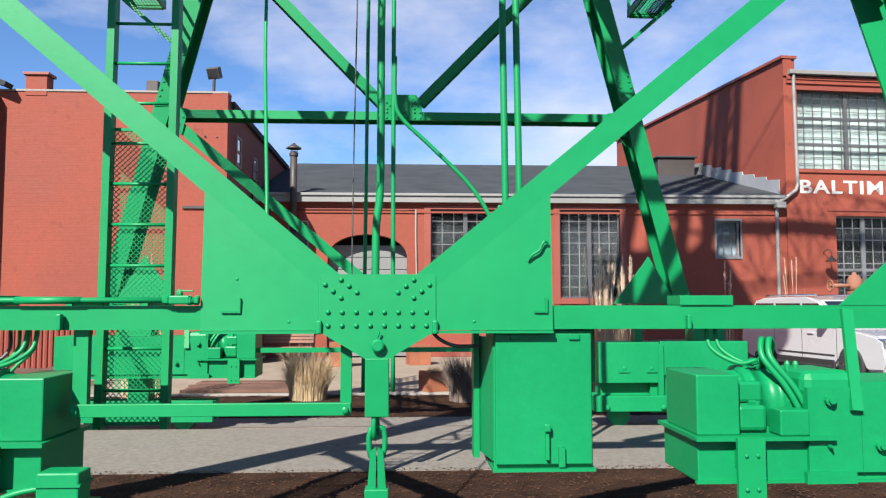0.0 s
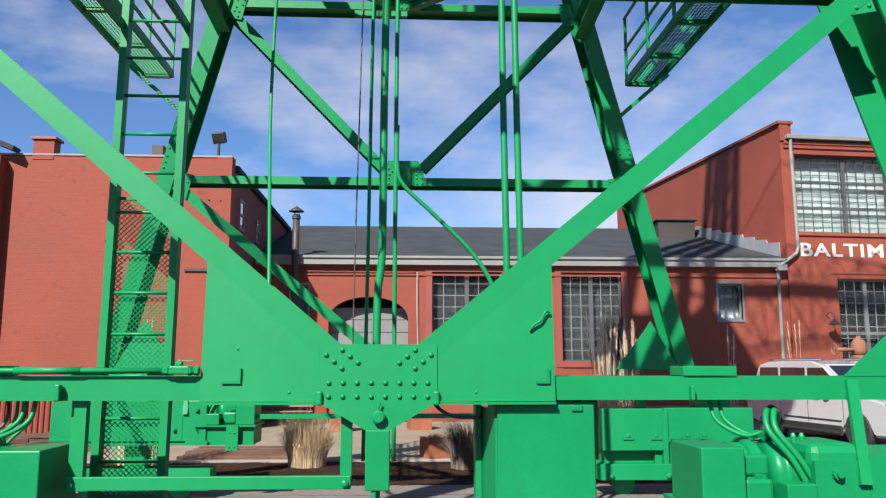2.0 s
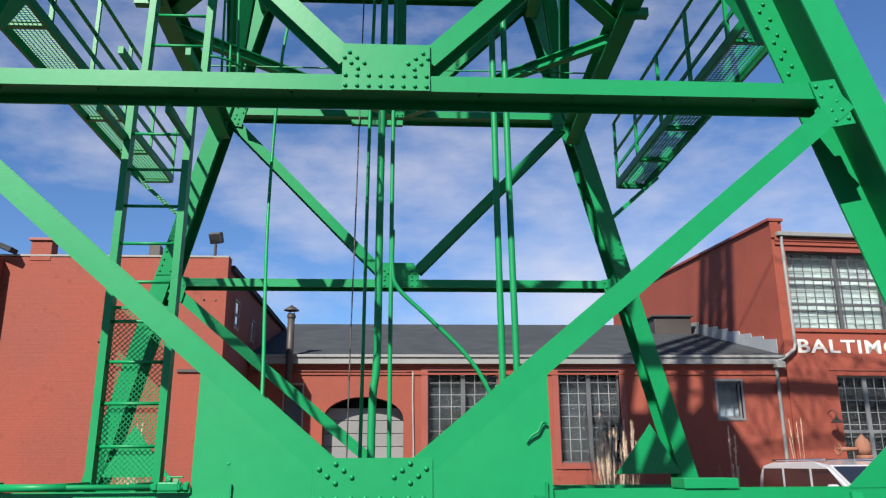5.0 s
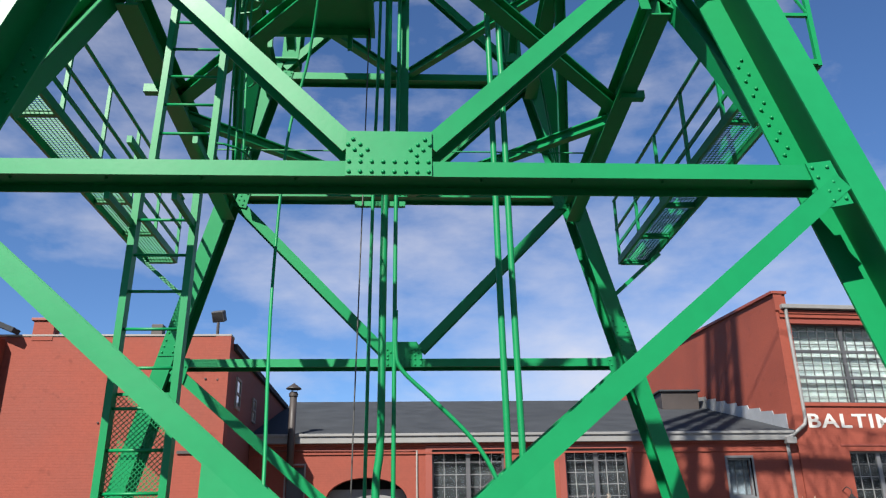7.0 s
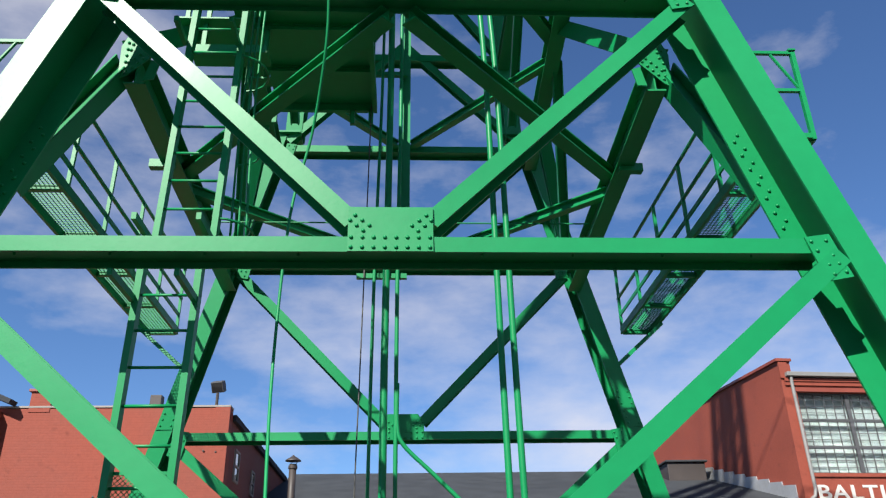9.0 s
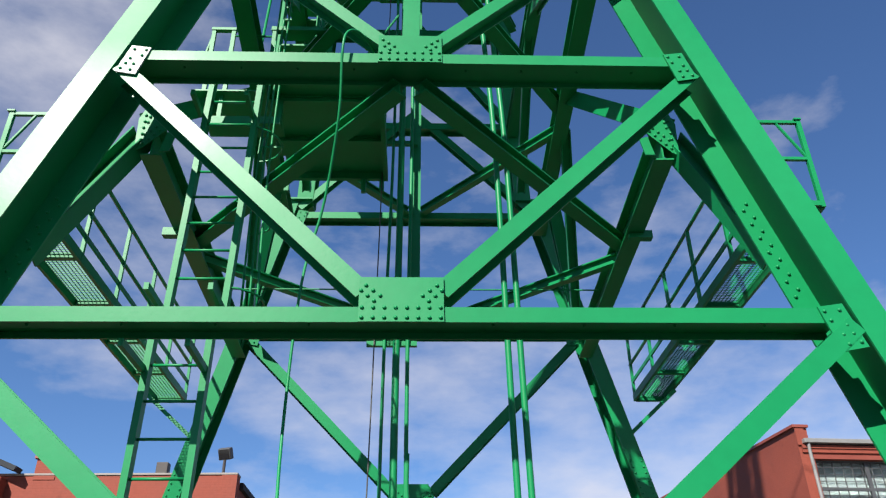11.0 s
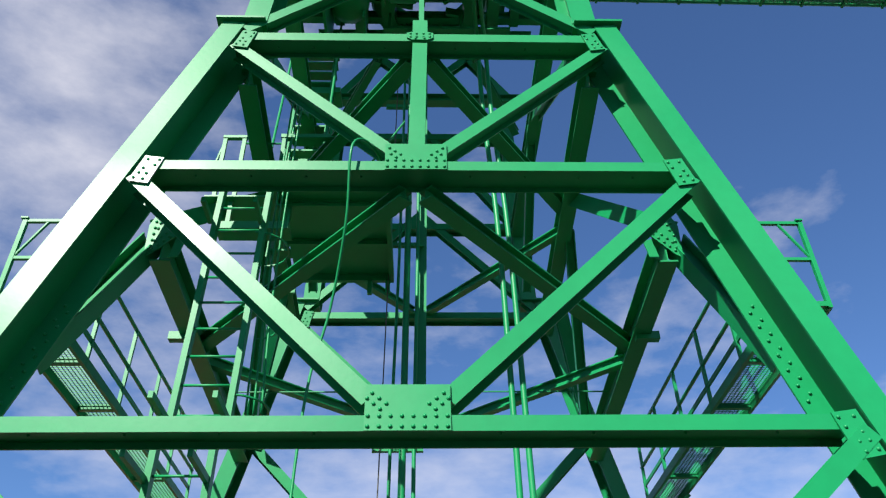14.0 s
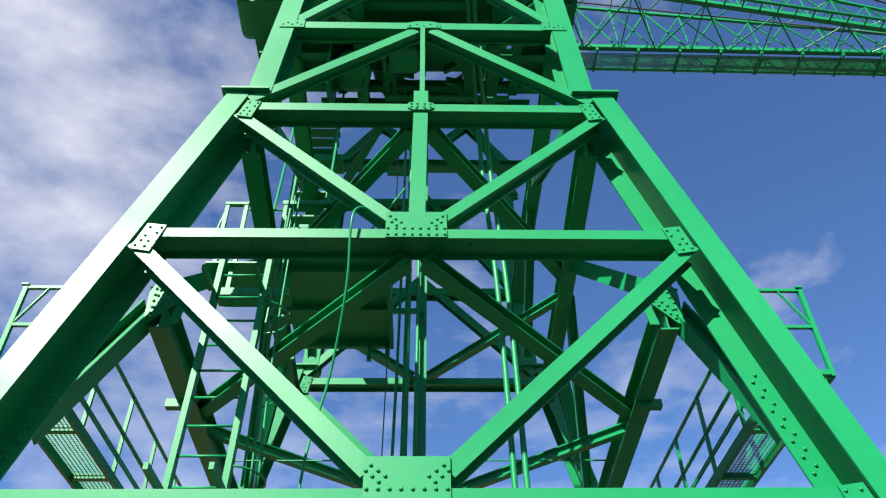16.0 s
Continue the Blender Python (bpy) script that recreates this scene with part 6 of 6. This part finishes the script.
grass_clump(4.55, 15.9, 0.02, 120, 2.2, 0.4, STRAW, STRAW_PALE, 14, "tall dry grass with pale feathery plumes", plumes=8, lean=0.35)
grass_clump(-4.9, 15.2, 0.02, 420, 2.2, 0.5, STRAW, STRAW_PALE, 15, "tall dry grass with pale feathery plumes", plumes=16, lean=0.35)
grass_clump(-8.4, 15.5, 0.02, 260, 2.2, 0.6, STRAW, STRAW_PALE, 16, "tall dry grass with pale feathery plumes", plumes=10, lean=0.4)
grass_clump(6.42, 15.5, 0.02, 50, 2.1, 0.3, STRAW, STRAW_PALE, 17, "tall dry grass with pale feathery plumes", plumes=4, lean=0.3)
grass_clump(13.0, 25.6, 0.02, 40, 2.6, 0.6, STRAW, STRAW_PALE, 18, "tall dry grass with pale feathery plumes", plumes=4, lean=0.45)


def planter(x, y, w, h, turn, greens, seed):
    p = thing("planter_box", "square rust-coloured steel planter box on the paving", "planter", "rusty planters")
    p.matrix_world = pose(x, y, 0.04, 0, 0, turn)
    t = 0.02
    for s in (-1, 1):
        part("side_panel", boxes((-w / 2, w / 2, s * w / 2 - t / 2, s * w / 2 + t / 2, 0, h), bevel=0.003), CORTEN, p)
        part("side_panel", boxes((s * w / 2 - t / 2, s * w / 2 + t / 2, -w / 2 + t, w / 2 - t, 0, h), bevel=0.003), CORTEN, p)
    part("soil", boxes((-w / 2 + t, w / 2 - t, -w / 2 + t, w / 2 - t, 0.0, h - 0.06)), MULCH, p)
    if greens:
        r = random.Random(seed)
        bm = bmesh.new()
        for _ in range(160):
            a, d = r.uniform(0, 6.28), r.uniform(0, w * 0.4)
            q = Vector((d * math.cos(a), d * math.sin(a), h - 0.06))
            e = q + Vector((r.uniform(-0.1, 0.1), r.uniform(-0.1, 0.1), r.uniform(0.05, 0.18)))
            s_ = Vector((0.012, 0.006, 0))
            bm.faces.new([bm.verts.new(q - s_), bm.verts.new(q + s_), bm.verts.new(e)])
        part("greenery", bm, STRAW, p)


planter(0.64, 16.8, 0.46, 0.42, 28, True, 3)
planter(-1.85, 23.4, 0.62, 0.7, 5, False, 4)
planter(0.45, 23.9, 0.62, 0.6, 12, False, 5)
bench = thing("park_bench", "slatted brown bench with a dark metal frame before the wall", "bench")
for k in range(4):
    part("seat_slat", boxes((-4.5, -2.9, 25.3 + k * 0.11, 25.39 + k * 0.11, 0.46, 0.49), bevel=0.004), BENCH_WOOD, bench)
for k in range(3):
    part("back_slat", boxes((-4.5, -2.9, 25.75 + k * 0.03, 25.78 + k * 0.03, 0.6 + k * 0.11, 0.69 + k * 0.11), bevel=0.004), BENCH_WOOD, bench)
for x in (-4.4, -3.0):
    part("leg_frame", tube(bend([(x, 25.28, 0.04), (x, 25.3, 0.45), (x, 25.7, 0.45), (x, 25.86, 0.92)], 4), 0.02, 6), SOOT, bench)
    part("leg", tube([(x, 25.7, 0.45), (x, 25.78, 0.04)], 0.02, 6), SOOT, bench)

boards = thing("board_stack", "flat stack of weathered reddish boards on the plaza", "boards")
for k in range(9):
    part("board", boxes((-4.6 + 0.05 * (k % 3), -2.3 + 0.07 * (k % 2), 16.6 + 0.21 * k, 16.78 + 0.21 * k, 0.045, 0.10 + 0.012 * (k % 4)), bevel=0.004), BOARD, boards)
heap = thing("timber_heap", "loose heap of grey weathered timbers by the fence", "timber")
hr = random.Random(8)
for k in range(22):
    x, y, a = hr.uniform(-10.6, -7.6), hr.uniform(17.6, 20.2), hr.uniform(-0.35, 0.35)
    o = part("timber", boxes((-0.9, 0.9, -0.06, 0.06, -0.05, 0.05), bevel=0.006), BOARD, heap)
    o.matrix_local = pose(x, y, 0.09 + 0.1 * (k // 8), 0, 0, math.degrees(a))

# rusty valve standing beside the tall building
valve = thing("rusty_hydrant_valve", "rusted iron valve with a side outlet on a tall pipe", "valve")
vx, vy = 12.6, 21.4
part("pipe", tube([(vx, vy, 0.03), (vx, vy, 1.2), (vx, vy, 2.2)], 0.13, 14), RUST, valve, smooth=True)
part("flange", lathe([(0.2, 2.1), (0.22, 2.12), (0.22, 2.18), (0.2, 2.2)], (vx, vy, 0), "Z", 18), RUST, valve)
part("bonnet", lathe([(0.17, 2.2), (0.2, 2.35), (0.2, 2.5), (0.15, 2.62), (0.06, 2.68), (0.05, 2.74)], (vx, vy, 0), "Z", 18), RUST, valve, smooth=True)
part("outlet", tube([(vx, vy, 2.36), (vx - 0.45, vy - 0.1, 2.36), (vx - 0.78, vy - 0.18, 2.36)], 0.055, 10), RUST, valve, smooth=True)
part("hand_wheel", tube([(vx - 0.8, vy - 0.18 + 0.15 * math.cos(a), 2.36 + 0.15 * math.sin(a)) for a in [math.pi * i / 8 for i in range(16)]], 0.018, 6, closed=True), RUST, valve)
for k in range(4):
    a = k * math.pi / 2
    part("wheel_spoke", tube([(vx - 0.8, vy - 0.18, 2.36), (vx - 0.8, vy - 0.18 + 0.15 * math.cos(a), 2.36 + 0.15 * math.sin(a))], 0.012, 6), RUST, valve)
